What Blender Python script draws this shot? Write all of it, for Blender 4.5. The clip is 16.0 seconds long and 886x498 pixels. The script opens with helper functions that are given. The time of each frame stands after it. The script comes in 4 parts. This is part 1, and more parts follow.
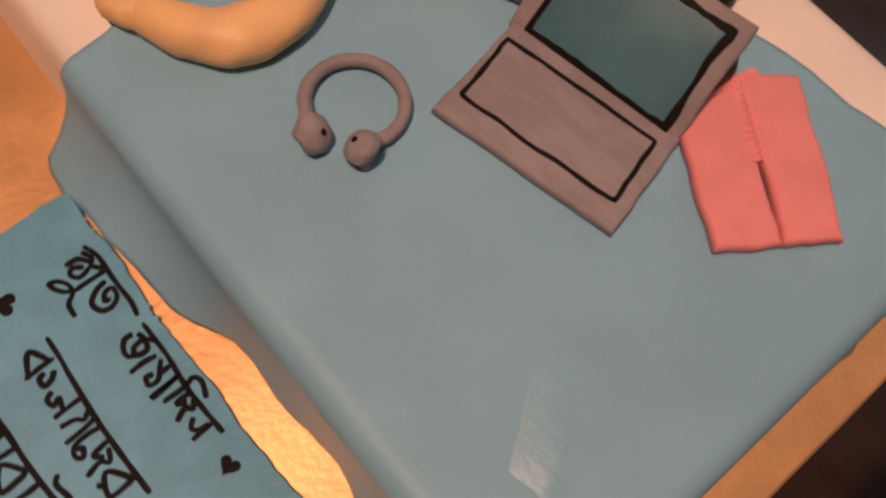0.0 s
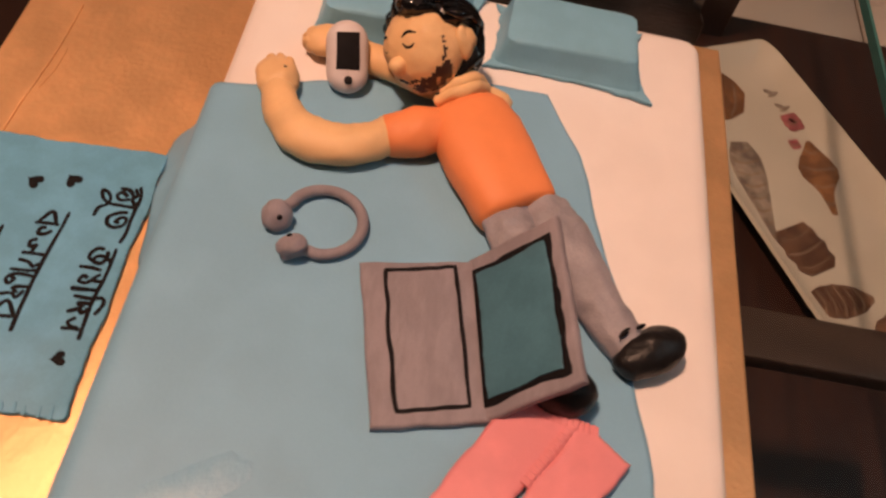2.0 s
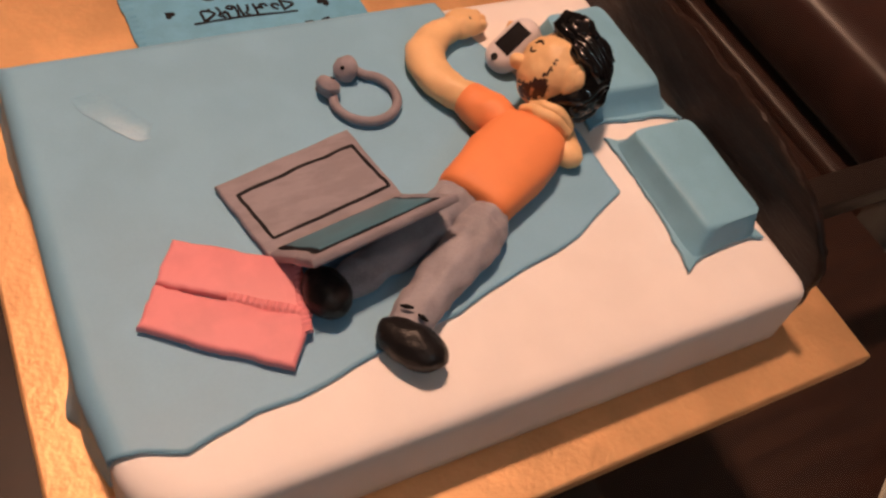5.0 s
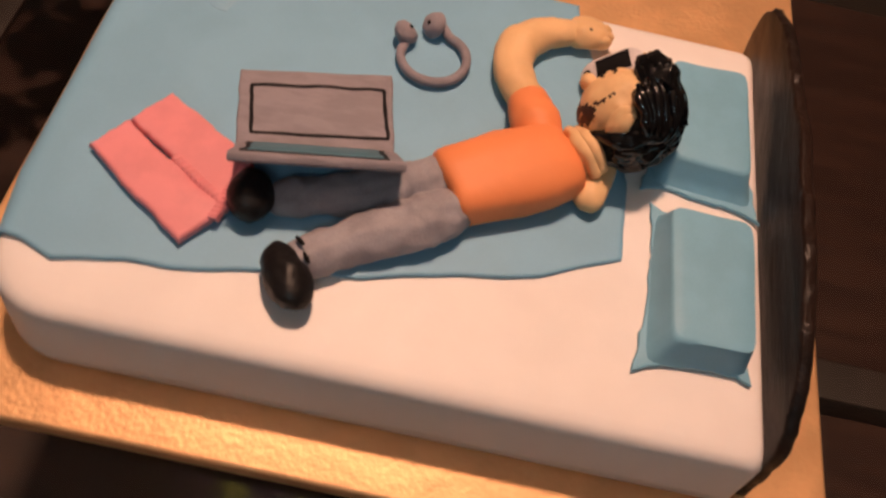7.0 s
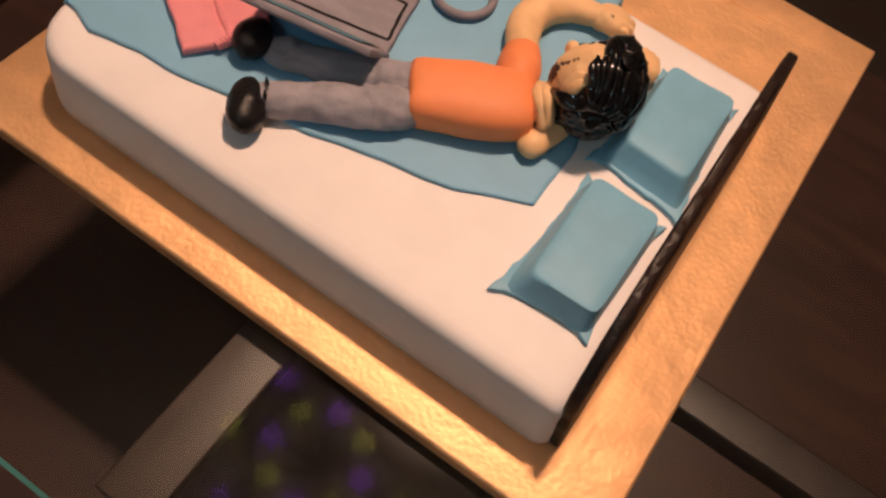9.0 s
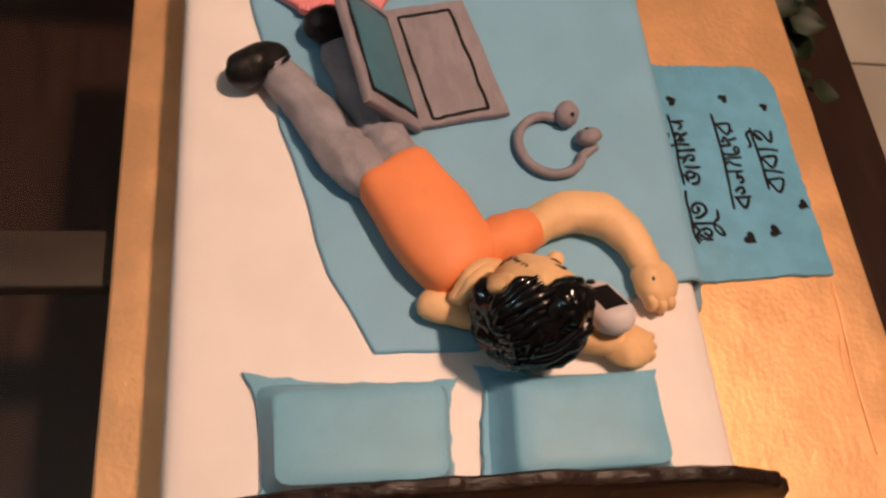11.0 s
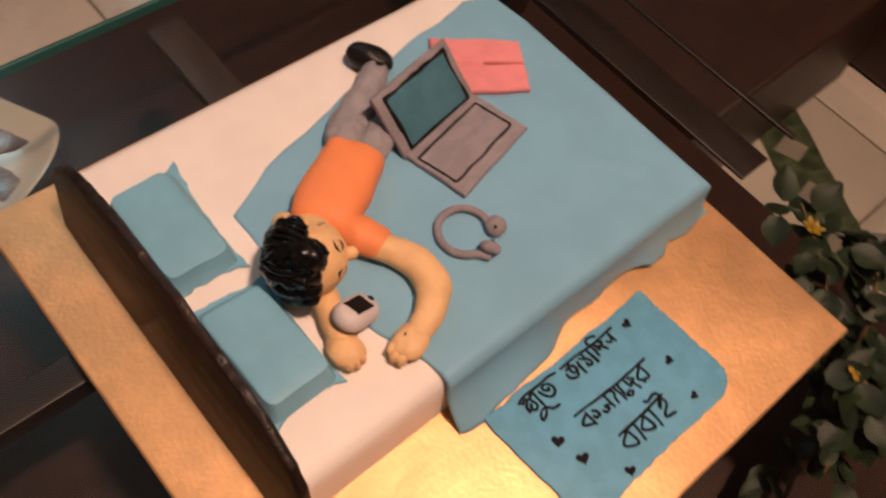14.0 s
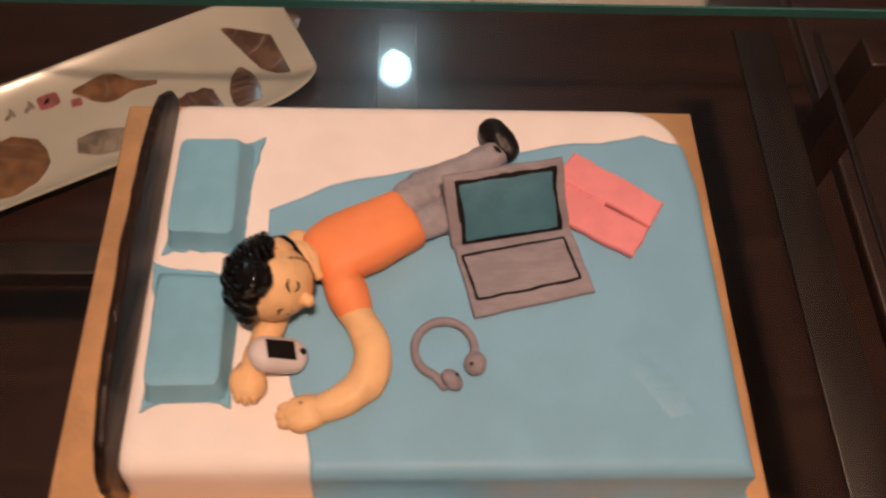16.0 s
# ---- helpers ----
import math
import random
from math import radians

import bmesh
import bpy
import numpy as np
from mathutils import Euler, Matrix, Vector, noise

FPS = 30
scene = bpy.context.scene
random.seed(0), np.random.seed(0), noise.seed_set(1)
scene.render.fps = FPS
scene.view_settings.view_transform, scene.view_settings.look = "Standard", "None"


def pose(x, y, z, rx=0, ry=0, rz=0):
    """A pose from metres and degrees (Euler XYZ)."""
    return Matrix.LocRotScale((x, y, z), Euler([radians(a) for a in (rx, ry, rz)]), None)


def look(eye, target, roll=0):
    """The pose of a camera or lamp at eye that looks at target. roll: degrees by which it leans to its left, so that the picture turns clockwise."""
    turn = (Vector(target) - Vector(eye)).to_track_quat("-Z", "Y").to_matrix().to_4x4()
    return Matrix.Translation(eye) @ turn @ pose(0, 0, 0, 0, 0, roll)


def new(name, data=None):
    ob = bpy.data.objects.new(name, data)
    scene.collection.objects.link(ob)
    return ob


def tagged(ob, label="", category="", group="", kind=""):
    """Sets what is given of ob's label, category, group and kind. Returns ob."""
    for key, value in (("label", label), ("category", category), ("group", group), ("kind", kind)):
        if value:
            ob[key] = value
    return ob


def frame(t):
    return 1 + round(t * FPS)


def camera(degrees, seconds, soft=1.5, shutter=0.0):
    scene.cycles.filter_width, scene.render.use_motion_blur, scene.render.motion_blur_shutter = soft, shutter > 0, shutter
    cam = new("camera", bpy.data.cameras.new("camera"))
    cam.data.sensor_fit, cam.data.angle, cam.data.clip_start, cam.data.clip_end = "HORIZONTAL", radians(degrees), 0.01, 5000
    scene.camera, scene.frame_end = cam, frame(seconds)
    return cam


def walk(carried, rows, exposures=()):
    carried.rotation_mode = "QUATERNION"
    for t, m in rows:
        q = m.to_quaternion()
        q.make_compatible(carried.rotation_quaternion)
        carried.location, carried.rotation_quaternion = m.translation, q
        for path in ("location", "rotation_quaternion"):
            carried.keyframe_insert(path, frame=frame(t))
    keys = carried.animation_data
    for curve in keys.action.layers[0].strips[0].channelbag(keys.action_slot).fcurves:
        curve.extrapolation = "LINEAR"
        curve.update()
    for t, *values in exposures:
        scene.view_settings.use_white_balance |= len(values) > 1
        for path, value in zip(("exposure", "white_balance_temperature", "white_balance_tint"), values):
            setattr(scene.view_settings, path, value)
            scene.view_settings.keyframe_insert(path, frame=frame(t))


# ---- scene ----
cam = camera(55.2, 16.0, soft=2.5, shutter=0.35)
PATH = [
    (0, (3.43, 0.99, 2.90), (2.946, 1.651, 1.076), 15.1),
    (0.5, (3.77, 1.10, 3.08), (3.114, 1.697, 1.287), 16.2),
    (1, (4.055, 1.429, 3.234), (3.204, 1.953, 1.502), 16.1),
    (1.5, (3.871, 1.868, 3.205), (2.84, 2.148, 1.514), 15.0),
    (2, (4.282, 2.344, 3.475), (3.15, 2.429, 1.828), 14.1),
    (2.5, (4.338, 2.889, 3.438), (3.174, 2.776, 1.816), 16.4),
    (3, (4.228, 3.566, 3.293), (3.118, 3.2, 1.67), 17.1),
    (3.5, (4.35, 3.827, 3.392), (3.294, 3.291, 1.781), 17.0),
    (4, (3.924, 4.204, 3.453), (2.959, 3.477, 1.859), 17.0),
    (4.2, (3.986, 4.369, 3.483), (3.058, 3.557, 1.909), 16.9),
    (6.5, (2.469, 4.932, 3.654), (2.164, 3.856, 1.996), 14.7),
    (7, (2.053, 5.025, 3.632), (2.003, 3.972, 1.932), 14.7),
    (7.5, (1.667, 5.429, 3.9), (1.71, 4.347, 2.218), 13.0),
    (8, (1.645, 5.427, 3.924), (1.711, 4.383, 2.219), 17.7),
    (8.5, (1.165, 5.095, 3.69), (1.465, 4.151, 1.952), 12.7),
    (9, (0.673, 5.295, 3.929), (1.018, 4.353, 2.199), 16.5),
    (9.5, (0.519, 4.873, 3.967), (1.057, 3.958, 2.272), 18.8),
    (10, (0.32, 3.695, 3.83), (1.051, 3.026, 2.092), 18.6),
    (10.2, (0.203, 3.64, 3.807), (0.962, 3.008, 2.067), 20.3),
    (12.3, (-0.328, 2.281, 4.007), (0.615, 2.272, 2.244), 18.7),
    (12.5, (-0.596, 2.086, 4.06), (0.368, 2.115, 2.308), 18.1),
    (13, (-0.441, 1.755, 4.308), (0.521, 1.935, 2.564), 17.5),
    (13.5, (-0.361, 0.999, 4.415), (0.581, 1.449, 2.709), 14.5),
    (14, (-0.118, 0.319, 4.835), (0.714, 0.96, 3.133), 13.7),
    (14.5, (0.675, 0.433, 4.713), (1.243, 1.259, 2.983), 8.1),
    (15, (1.152, 0.307, 4.812), (1.582, 1.188, 3.069), 7.3),
    (15.5, (1.141, 0.106, 5.049), (1.491, 1.038, 3.315), 9.0),
    (16, (1.968, 0.126, 4.85), (2.061, 1.115, 3.115), 5.0),
]
walk(cam, [(t, look([0.1 * c for c in eye], [0.1 * c for c in target], roll)) for t, eye, target, roll in PATH],
     [(0, -0.33, 7300, 15), (1.0, -0.29, 7300, 15), (2.0, -0.07, 7200, 14), (3.0, 0.0, 7100, 13), (7, 0.0, 6900, 10), (8, 0.02, 6650, 6), (9, 0.05, 6500, 3), (10, 0.0, 6500, 1), (12.5, 0.0, 6550, 6), (14, 0.0, 6500, 4), (16, 0.0, 6500, 4)])

# All plan numbers below are in decimetres; D turns them into metres.
D = 0.1

# ---- world and lights ----
world = bpy.data.worlds.new("room_air")
world.use_nodes = True
world.node_tree.nodes["Background"].inputs[0].default_value = (0.03, 0.022, 0.016, 1)
world.node_tree.nodes["Background"].inputs[1].default_value = 0.3
scene.world = world


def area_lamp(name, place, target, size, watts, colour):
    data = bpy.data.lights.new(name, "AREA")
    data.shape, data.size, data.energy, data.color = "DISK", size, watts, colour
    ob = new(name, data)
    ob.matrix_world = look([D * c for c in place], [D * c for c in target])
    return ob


# main overhead light, its unseen source placed to keep its reflection off the glass
area_lamp("overhead_key_light", (2.6, -3.1, 20.0), (2.4, 1.0, 0), 0.22, 65, (1.0, 0.607, 0.435))
# added fill light with no known source; its ceiling bounce softens the shade
area_lamp("bounce_fill_uplight", (4.5, 0.0, 21.9), (4.5, 0.01, 30), 0.2, 11, (1.0, 0.607, 0.435))


# ---- materials ----
def material(name, colour, rough=0.5, metal=0.0, spots=0.06, scale=60.0, fine=900.0, bump=0.15, coat=0.0, second=None, stretch=(1, 1, 1), spec=0.5, blend=(0.42, 0.62), bump_depth=0.0006):
    m = bpy.data.materials.new(name)
    m.use_nodes = True
    n, l = m.node_tree.nodes, m.node_tree.links
    p = n["Principled BSDF"]
    p.inputs["Metallic"].default_value = metal
    p.inputs["Coat Weight"].default_value = coat
    p.inputs["Specular IOR Level"].default_value = spec
    c = n.new("ShaderNodeTexCoord")
    mp = n.new("ShaderNodeMapping")
    mp.inputs["Scale"].default_value = stretch
    l.new(c.outputs["Object"], mp.inputs["Vector"])
    big, small = n.new("ShaderNodeTexNoise"), n.new("ShaderNodeTexNoise")
    for tex, s, d in ((big, scale, 4), (small, fine, 3)):
        tex.inputs["Scale"].default_value, tex.inputs["Detail"].default_value = s, d
        l.new(mp.outputs["Vector"], tex.inputs["Vector"])
    ramp = n.new("ShaderNodeValToRGB")
    ramp.color_ramp.elements[0].position, ramp.color_ramp.elements[1].position = blend
    dark = second or tuple(max(0.0, v * (1 - 2.2 * spots)) for v in colour)
    ramp.color_ramp.elements[0].color = (*dark, 1)
    ramp.color_ramp.elements[1].color = (*colour, 1)
    l.new(big.outputs["Fac"], ramp.inputs["Fac"])
    mix = n.new("ShaderNodeMix")
    mix.data_type, mix.blend_type = "RGBA", "OVERLAY"
    mix.inputs["Factor"].default_value = spots * 1.5
    l.new(ramp.outputs["Color"], mix.inputs[6])
    l.new(small.outputs["Fac"], mix.inputs[7])
    l.new(mix.outputs[2], p.inputs["Base Color"])
    rr = n.new("ShaderNodeMapRange")
    rr.inputs["To Min"].default_value, rr.inputs["To Max"].default_value = max(0.02, rough - 0.09), min(1, rough + 0.09)
    l.new(big.outputs["Fac"], rr.inputs["Value"])
    l.new(rr.outputs["Result"], p.inputs["Roughness"])
    add = n.new("ShaderNodeMath")
    add.operation = "MULTIPLY_ADD"
    add.inputs[1].default_value = 0.35
    l.new(small.outputs["Fac"], add.inputs[0])
    l.new(big.outputs["Fac"], add.inputs[2])
    b = n.new("ShaderNodeBump")
    b.inputs["Strength"].default_value, b.inputs["Distance"].default_value = bump, bump_depth
    l.new(add.outputs[0], b.inputs["Height"])
    l.new(b.outputs["Normal"], p.inputs["Normal"])
    return m


def glass_sheet(name, tint, ior=1.4):
    """Clear pane: see-through with a mirror gloss that grows with the angle."""
    m = bpy.data.materials.new(name)
    m.use_nodes = True
    n, l = m.node_tree.nodes, m.node_tree.links
    n.remove(n["Principled BSDF"])
    clear, gloss, smear, mix, two, fr = (n.new("ShaderNodeBsdf" + k) if k in ("Transparent",) else n.new(k) for k in ("Transparent", "ShaderNodeBsdfGlossy", "ShaderNodeBsdfGlossy", "ShaderNodeMixShader", "ShaderNodeMixShader", "ShaderNodeFresnel"))
    clear.inputs[0].default_value = (*tint, 1)
    gloss.inputs["Roughness"].default_value = 0.026
    smear.inputs["Roughness"].default_value = 0.085
    two.inputs[0].default_value = 0.4
    fr.inputs["IOR"].default_value = ior
    l.new(gloss.outputs[0], two.inputs[1])
    l.new(smear.outputs[0], two.inputs[2])
    l.new(fr.outputs[0], mix.inputs[0])
    l.new(clear.outputs[0], mix.inputs[1])
    l.new(two.outputs[0], mix.inputs[2])
    l.new(mix.outputs[0], n["Material Output"].inputs[0])
    return m


def glow(name, colour, strength):
    m = bpy.data.materials.new(name)
    m.use_nodes = True
    p = m.node_tree.nodes["Principled BSDF"]
    p.inputs["Base Color"].default_value = (*colour, 1)
    p.inputs["Emission Color"].default_value = (*colour, 1)
    p.inputs["Emission Strength"].default_value = strength
    return m


WHITE = material("white_fondant", (0.86, 0.80, 0.78), 0.48, spots=0.02, scale=25, fine=700, bump=0.10, spec=0.35)
BLUE = material("blue_fondant", (0.225, 0.46, 0.65), 0.50, spots=0.03, scale=22, fine=800, bump=0.10, spec=0.35)
PILLOW = material("pillow_fondant", (0.21, 0.46, 0.63), 0.45, spots=0.04, scale=40, fine=800, bump=0.12, spec=0.28)
PLAQUE = material("plaque_fondant", (0.145, 0.41, 0.62), 0.5, spots=0.06, scale=70, fine=900, bump=0.25, spec=0.28)
SKIN = material("skin_fondant", (0.86, 0.55, 0.29), 0.45, spots=0.05, scale=45, fine=900, bump=0.12, spec=0.28)
ORANGE = material("orange_fondant", (0.92, 0.30, 0.12), 0.52, spots=0.03, scale=40, fine=900, bump=0.15, spec=0.28)
GREY = material("grey_fondant", (0.31, 0.28, 0.32), 0.5, spots=0.08, scale=60, fine=900, bump=0.8, stretch=(1, 3, 1), spec=0.28, bump_depth=0.0012)
TROUSER = material("trouser_fondant", (0.36, 0.34, 0.38), 0.5, spots=0.09, scale=55, fine=900, bump=0.7, bump_depth=0.0016, stretch=(1, 1, 1), spec=0.28)
PINK = material("pink_fondant", (0.81, 0.29, 0.32), 0.5, spots=0.04, scale=60, fine=1500, bump=0.4, spec=0.28)
BLACK = material("black_fondant", (0.011, 0.010, 0.011), 0.40, spots=0.1, scale=70, fine=500, bump=0.7, spec=0.3, bump_depth=0.0012)
HAIR = material("black_hair_gloss", (0.005, 0.005, 0.006), 0.16, spots=0.1, scale=160, fine=600, bump=0.2, bump_depth=0.0006, spec=0.45)
BEARD = material("beard_stubble_paint", (0.74, 0.44, 0.22), 0.5, spots=0.1, scale=190, fine=1200, bump=0.4, second=(0.040, 0.016, 0.012), blend=(0.58, 0.74))
INK = material("black_ink", (0.010, 0.009, 0.011), 0.6, spots=0.1, scale=300, fine=1500, bump=0.3, spec=0.12)
MATTE = material("matte_black_paint", (0.011, 0.010, 0.012), 0.6, spots=0.1, scale=200, fine=1200, bump=0.3, spec=0.12)
SCREEN = material("teal_screen", (0.07, 0.20, 0.275), 0.45, spots=0.08, scale=60, fine=700, bump=0.15)
PHONE = material("pale_grey_fondant", (0.70, 0.65, 0.68), 0.4, spots=0.03, scale=60, fine=900, bump=0.1, spec=0.28)
BOARDWOOD = material("dark_painted_headboard", (0.006, 0.004, 0.0035), 0.42, spots=0.3, scale=28, fine=500, bump=1.0, bump_depth=0.0016, second=(0.022, 0.011, 0.008), stretch=(1, 0.35, 2.5), spec=0.32)
GOLD = material("gold_foil", (0.90, 0.53, 0.27), 0.50, metal=0.7, spots=0.05, scale=38, fine=330, bump=0.75, bump_depth=0.0012)
WOOD = material("dark_wood", (0.034, 0.012, 0.007), 0.45, spots=0.12, scale=14, fine=220, bump=0.15, second=(0.024, 0.009, 0.006), stretch=(1, 6, 1))
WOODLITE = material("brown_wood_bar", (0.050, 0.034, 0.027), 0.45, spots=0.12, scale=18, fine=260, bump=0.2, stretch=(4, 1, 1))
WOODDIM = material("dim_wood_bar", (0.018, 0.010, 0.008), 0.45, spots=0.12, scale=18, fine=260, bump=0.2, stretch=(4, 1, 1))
TILE = material("beige_floor_tile", (0.60, 0.54, 0.47), 0.3, spots=0.06, scale=7, fine=90, bump=0.05)
GROUT = material("floor_grout", (0.25, 0.20, 0.16), 0.8, spots=0.1, scale=30, fine=300)
WALL = material("cream_wall_paint", (0.34, 0.30, 0.27), 0.7, spots=0.03, scale=3, fine=150, bump=0.1)
CEILING = material("white_ceiling_paint", (0.62, 0.58, 0.53), 0.8, spots=0.02, scale=3, fine=150, bump=0.1)
CERAMIC = material("cream_ceramic", (0.55, 0.52, 0.44), 0.16, spots=0.04, scale=18, fine=300, bump=0.05)
SHELLA = material("brown_shell_print", (0.17, 0.095, 0.06), 0.2, spots=0.25, scale=60, fine=300, bump=0.05, second=(0.09, 0.05, 0.035))
SHELLB = material("grey_shell_print", (0.32, 0.27, 0.22), 0.2, spots=0.25, scale=60, fine=300, bump=0.05, second=(0.16, 0.13, 0.11))
SHELLC = material("pale_shell_lines", (0.27, 0.19, 0.13), 0.2, spots=0.15, scale=60, fine=300, bump=0.05)
SHELLO = material("orange_brown_shell_print", (0.26, 0.13, 0.06), 0.2, spots=0.25, scale=60, fine=300, bump=0.05, second=(0.15, 0.075, 0.04))
CORAL = material("pink_coral_print", (0.42, 0.13, 0.14), 0.2, spots=0.2, scale=80, fine=300, bump=0.05)
LEAF = material("green_leaf", (0.016, 0.032, 0.010), 0.55, spots=0.25, scale=40, fine=300, bump=0.3, second=(0.007, 0.015, 0.006))
TWIG = material("tan_twig", (0.14, 0.09, 0.035), 0.5, spots=0.2, scale=60, fine=300, bump=0.3)
YELLOW = material("yellow_petal", (0.40, 0.25, 0.02), 0.4, spots=0.1, scale=60, fine=300, bump=0.2)
IRON = material("antique_scroll_metal", (0.30, 0.24, 0.17), 0.35, metal=0.8, spots=0.15, scale=40, fine=300, bump=0.2)
BORDER = material("green_border_tile", (0.10, 0.13, 0.07), 0.3, spots=0.3, scale=30, fine=200, bump=0.05)
GLASS = glass_sheet("clear_table_glass", (0.90, 0.93, 0.91))
CLEAR = bpy.data.materials.new("clear_glass_underside")
CLEAR.use_nodes = True
clear_node = CLEAR.node_tree.nodes.new("ShaderNodeBsdfTransparent")
CLEAR.node_tree.links.new(clear_node.outputs[0], CLEAR.node_tree.nodes["Material Output"].inputs[0])
GLASSRIM = material("green_glass_rim", (0.05, 0.17, 0.16), 0.12, spots=0.05, scale=30, fine=200, bump=0.05)
COLD = glow("cold_white_bulb", (0.55, 0.83, 1.0), 95)

GLOWP = glow("lit_purple_glass", (0.35, 0.12, 0.6), 5.0)
GLOWY = glow("lit_yellow_glass", (0.6, 0.5, 0.12), 4.0)
LEATHER = material("dark_brown_leather", (0.05, 0.018, 0.014), 0.4, spots=0.15, scale=20, fine=300, bump=0.3)
FILM = material("pale_film", (0.235, 0.468, 0.652), 0.33, spots=0.1, scale=120, fine=900, bump=0.35, second=(0.225, 0.46, 0.65), bump_depth=0.0012, stretch=(1, 2.5, 1))

# ---- builders ----
BASE = {}


def thing(name, base, label, category, group=""):
    ob = new(name)
    ob.location = [D * c for c in base]
    BASE[ob] = Vector(base)
    return tagged(ob, label, category, group)


def part(name, bm, mats, parent=None, label="", smooth=True, base=None):
    """Links a bmesh, drawn in decimetres of the plan, as one mesh object."""
    at = BASE.get(parent, Vector((0, 0, 0))) if base is None else Vector(base)
    bmesh.ops.recalc_face_normals(bm, faces=bm.faces)
    for v in bm.verts:
        v.co = (v.co - at) * D
    me = bpy.data.meshes.new(name)
    bm.to_mesh(me)
    bm.free()
    for m in mats if isinstance(mats, (list, tuple)) else [mats]:
        me.materials.append(m)
    for f in me.polygons:
        f.use_smooth = smooth
    if smooth:
        me.set_sharp_from_angle(angle=radians(48))
    ob = new(name, me)
    if parent:
        ob.parent = parent
        BASE[ob] = at
    elif base is not None:
        ob.location = at * D
        BASE[ob] = at
    return tagged(ob, label)


def solo(name, bm, mats, base, label, category, smooth=True, kind="", group=""):
    return tagged(part(name, bm, mats, None, label, smooth, base), category=category, kind=kind, group=group)


def loft(bm, rings, mi=0, caps=True):
    rows = [[bm.verts.new(p) for p in r] for r in rings]
    n = len(rows[0])
    for a, b in zip(rows, rows[1:]):
        for i in range(n):
            bm.faces.new((a[i], a[(i + 1) % n], b[(i + 1) % n], b[i])).material_index = mi
    if caps:
        for r in (rows[0][::-1], rows[-1]):
            bm.faces.new(r).material_index = mi
    return rows


def box(bm, x0, x1, y0, y1, z0, z1, mi=0, r=0.0):
    if r <= 0:
        loft(bm, [[(x0, y0, z), (x1, y0, z), (x1, y1, z), (x0, y1, z)] for z in (z0, z1)], mi)
    else:
        slab(bm, [(x0, y0), (x1, y0), (x1, y1), (x0, y1)], z0, z1, r, mi)
    return bm


def offset(pts, d):
    """A closed outline moved inwards by d (outline runs counter-clockwise)."""
    out = []
    for i, p in enumerate(pts):
        a, b = Vector(pts[i - 1]), Vector(pts[(i + 1) % len(pts)])
        p = Vector(p)
        e, f = (p - a).normalized(), (b - p).normalized()
        n = (Vector((-e.y, e.x)) + Vector((-f.y, f.x))) * 0.5
        k = max(0.35, n.length_squared)
        out.append(p + n * (d / k))
    return out


def slab(bm, pts, z0, z1, r=0.02, mi=0, lift=None, steps=3):
    """A flat piece with rounded rims. lift(x, y) raises it."""
    up = lift or (lambda x, y: 0.0)
    rings = [[(p[0], p[1], z0 + r * (1 - math.cos(math.pi / 2 * k / steps)) + up(*p)) for p in offset(pts, r * (1 - math.sin(math.pi / 2 * k / steps)))] for k in range(steps + 1)]
    rings += [[(p[0], p[1], z1 - r * (1 - math.cos(math.pi / 2 * k / steps)) + up(*p)) for p in offset(pts, r * (1 - math.sin(math.pi / 2 * k / steps)))] for k in range(steps, -1, -1)]
    return loft(bm, rings, mi)


def ellipsoid(bm, c, r, turn=None, nu=28, nv=16, mi=0, wobble=0.0, freq=8.0):
    turn = turn or Matrix.Identity(3)
    c = Vector(c)
    rings = []
    for j in range(1, nv):
        b = math.pi * j / nv
        ring = []
        for i in range(nu):
            a = 2 * math.pi * i / nu
            d = Vector((math.sin(b) * math.cos(a), math.sin(b) * math.sin(a), -math.cos(b)))
            k = 1 + wobble * noise.noise(d * freq * 0.25 + c * 3)
            ring.append(c + turn @ Vector((d.x * r[0] * k, d.y * r[1] * k, d.z * r[2] * k)))
        rings.append(ring)
    loft(bm, rings, mi)
    return bm


def smooth_line(pts, n=8):
    """Points on a smooth curve through the given ones."""
    p = [Vector(q) for q in pts]
    p = [2 * p[0] - p[1]] + p + [2 * p[-1] - p[-2]]
    out = []
    for i in range(1, len(p) - 2):
        for k in range(n):
            t = k / n
            out.append(0.5 * (2 * p[i] + (p[i + 1] - p[i - 1]) * t + (2 * p[i - 1] - 5 * p[i] + 4 * p[i + 1] - p[i + 2]) * t * t + (3 * p[i] - p[i - 1] - 3 * p[i + 1] + p[i + 2]) * t ** 3))
    return out + [p[-2]]


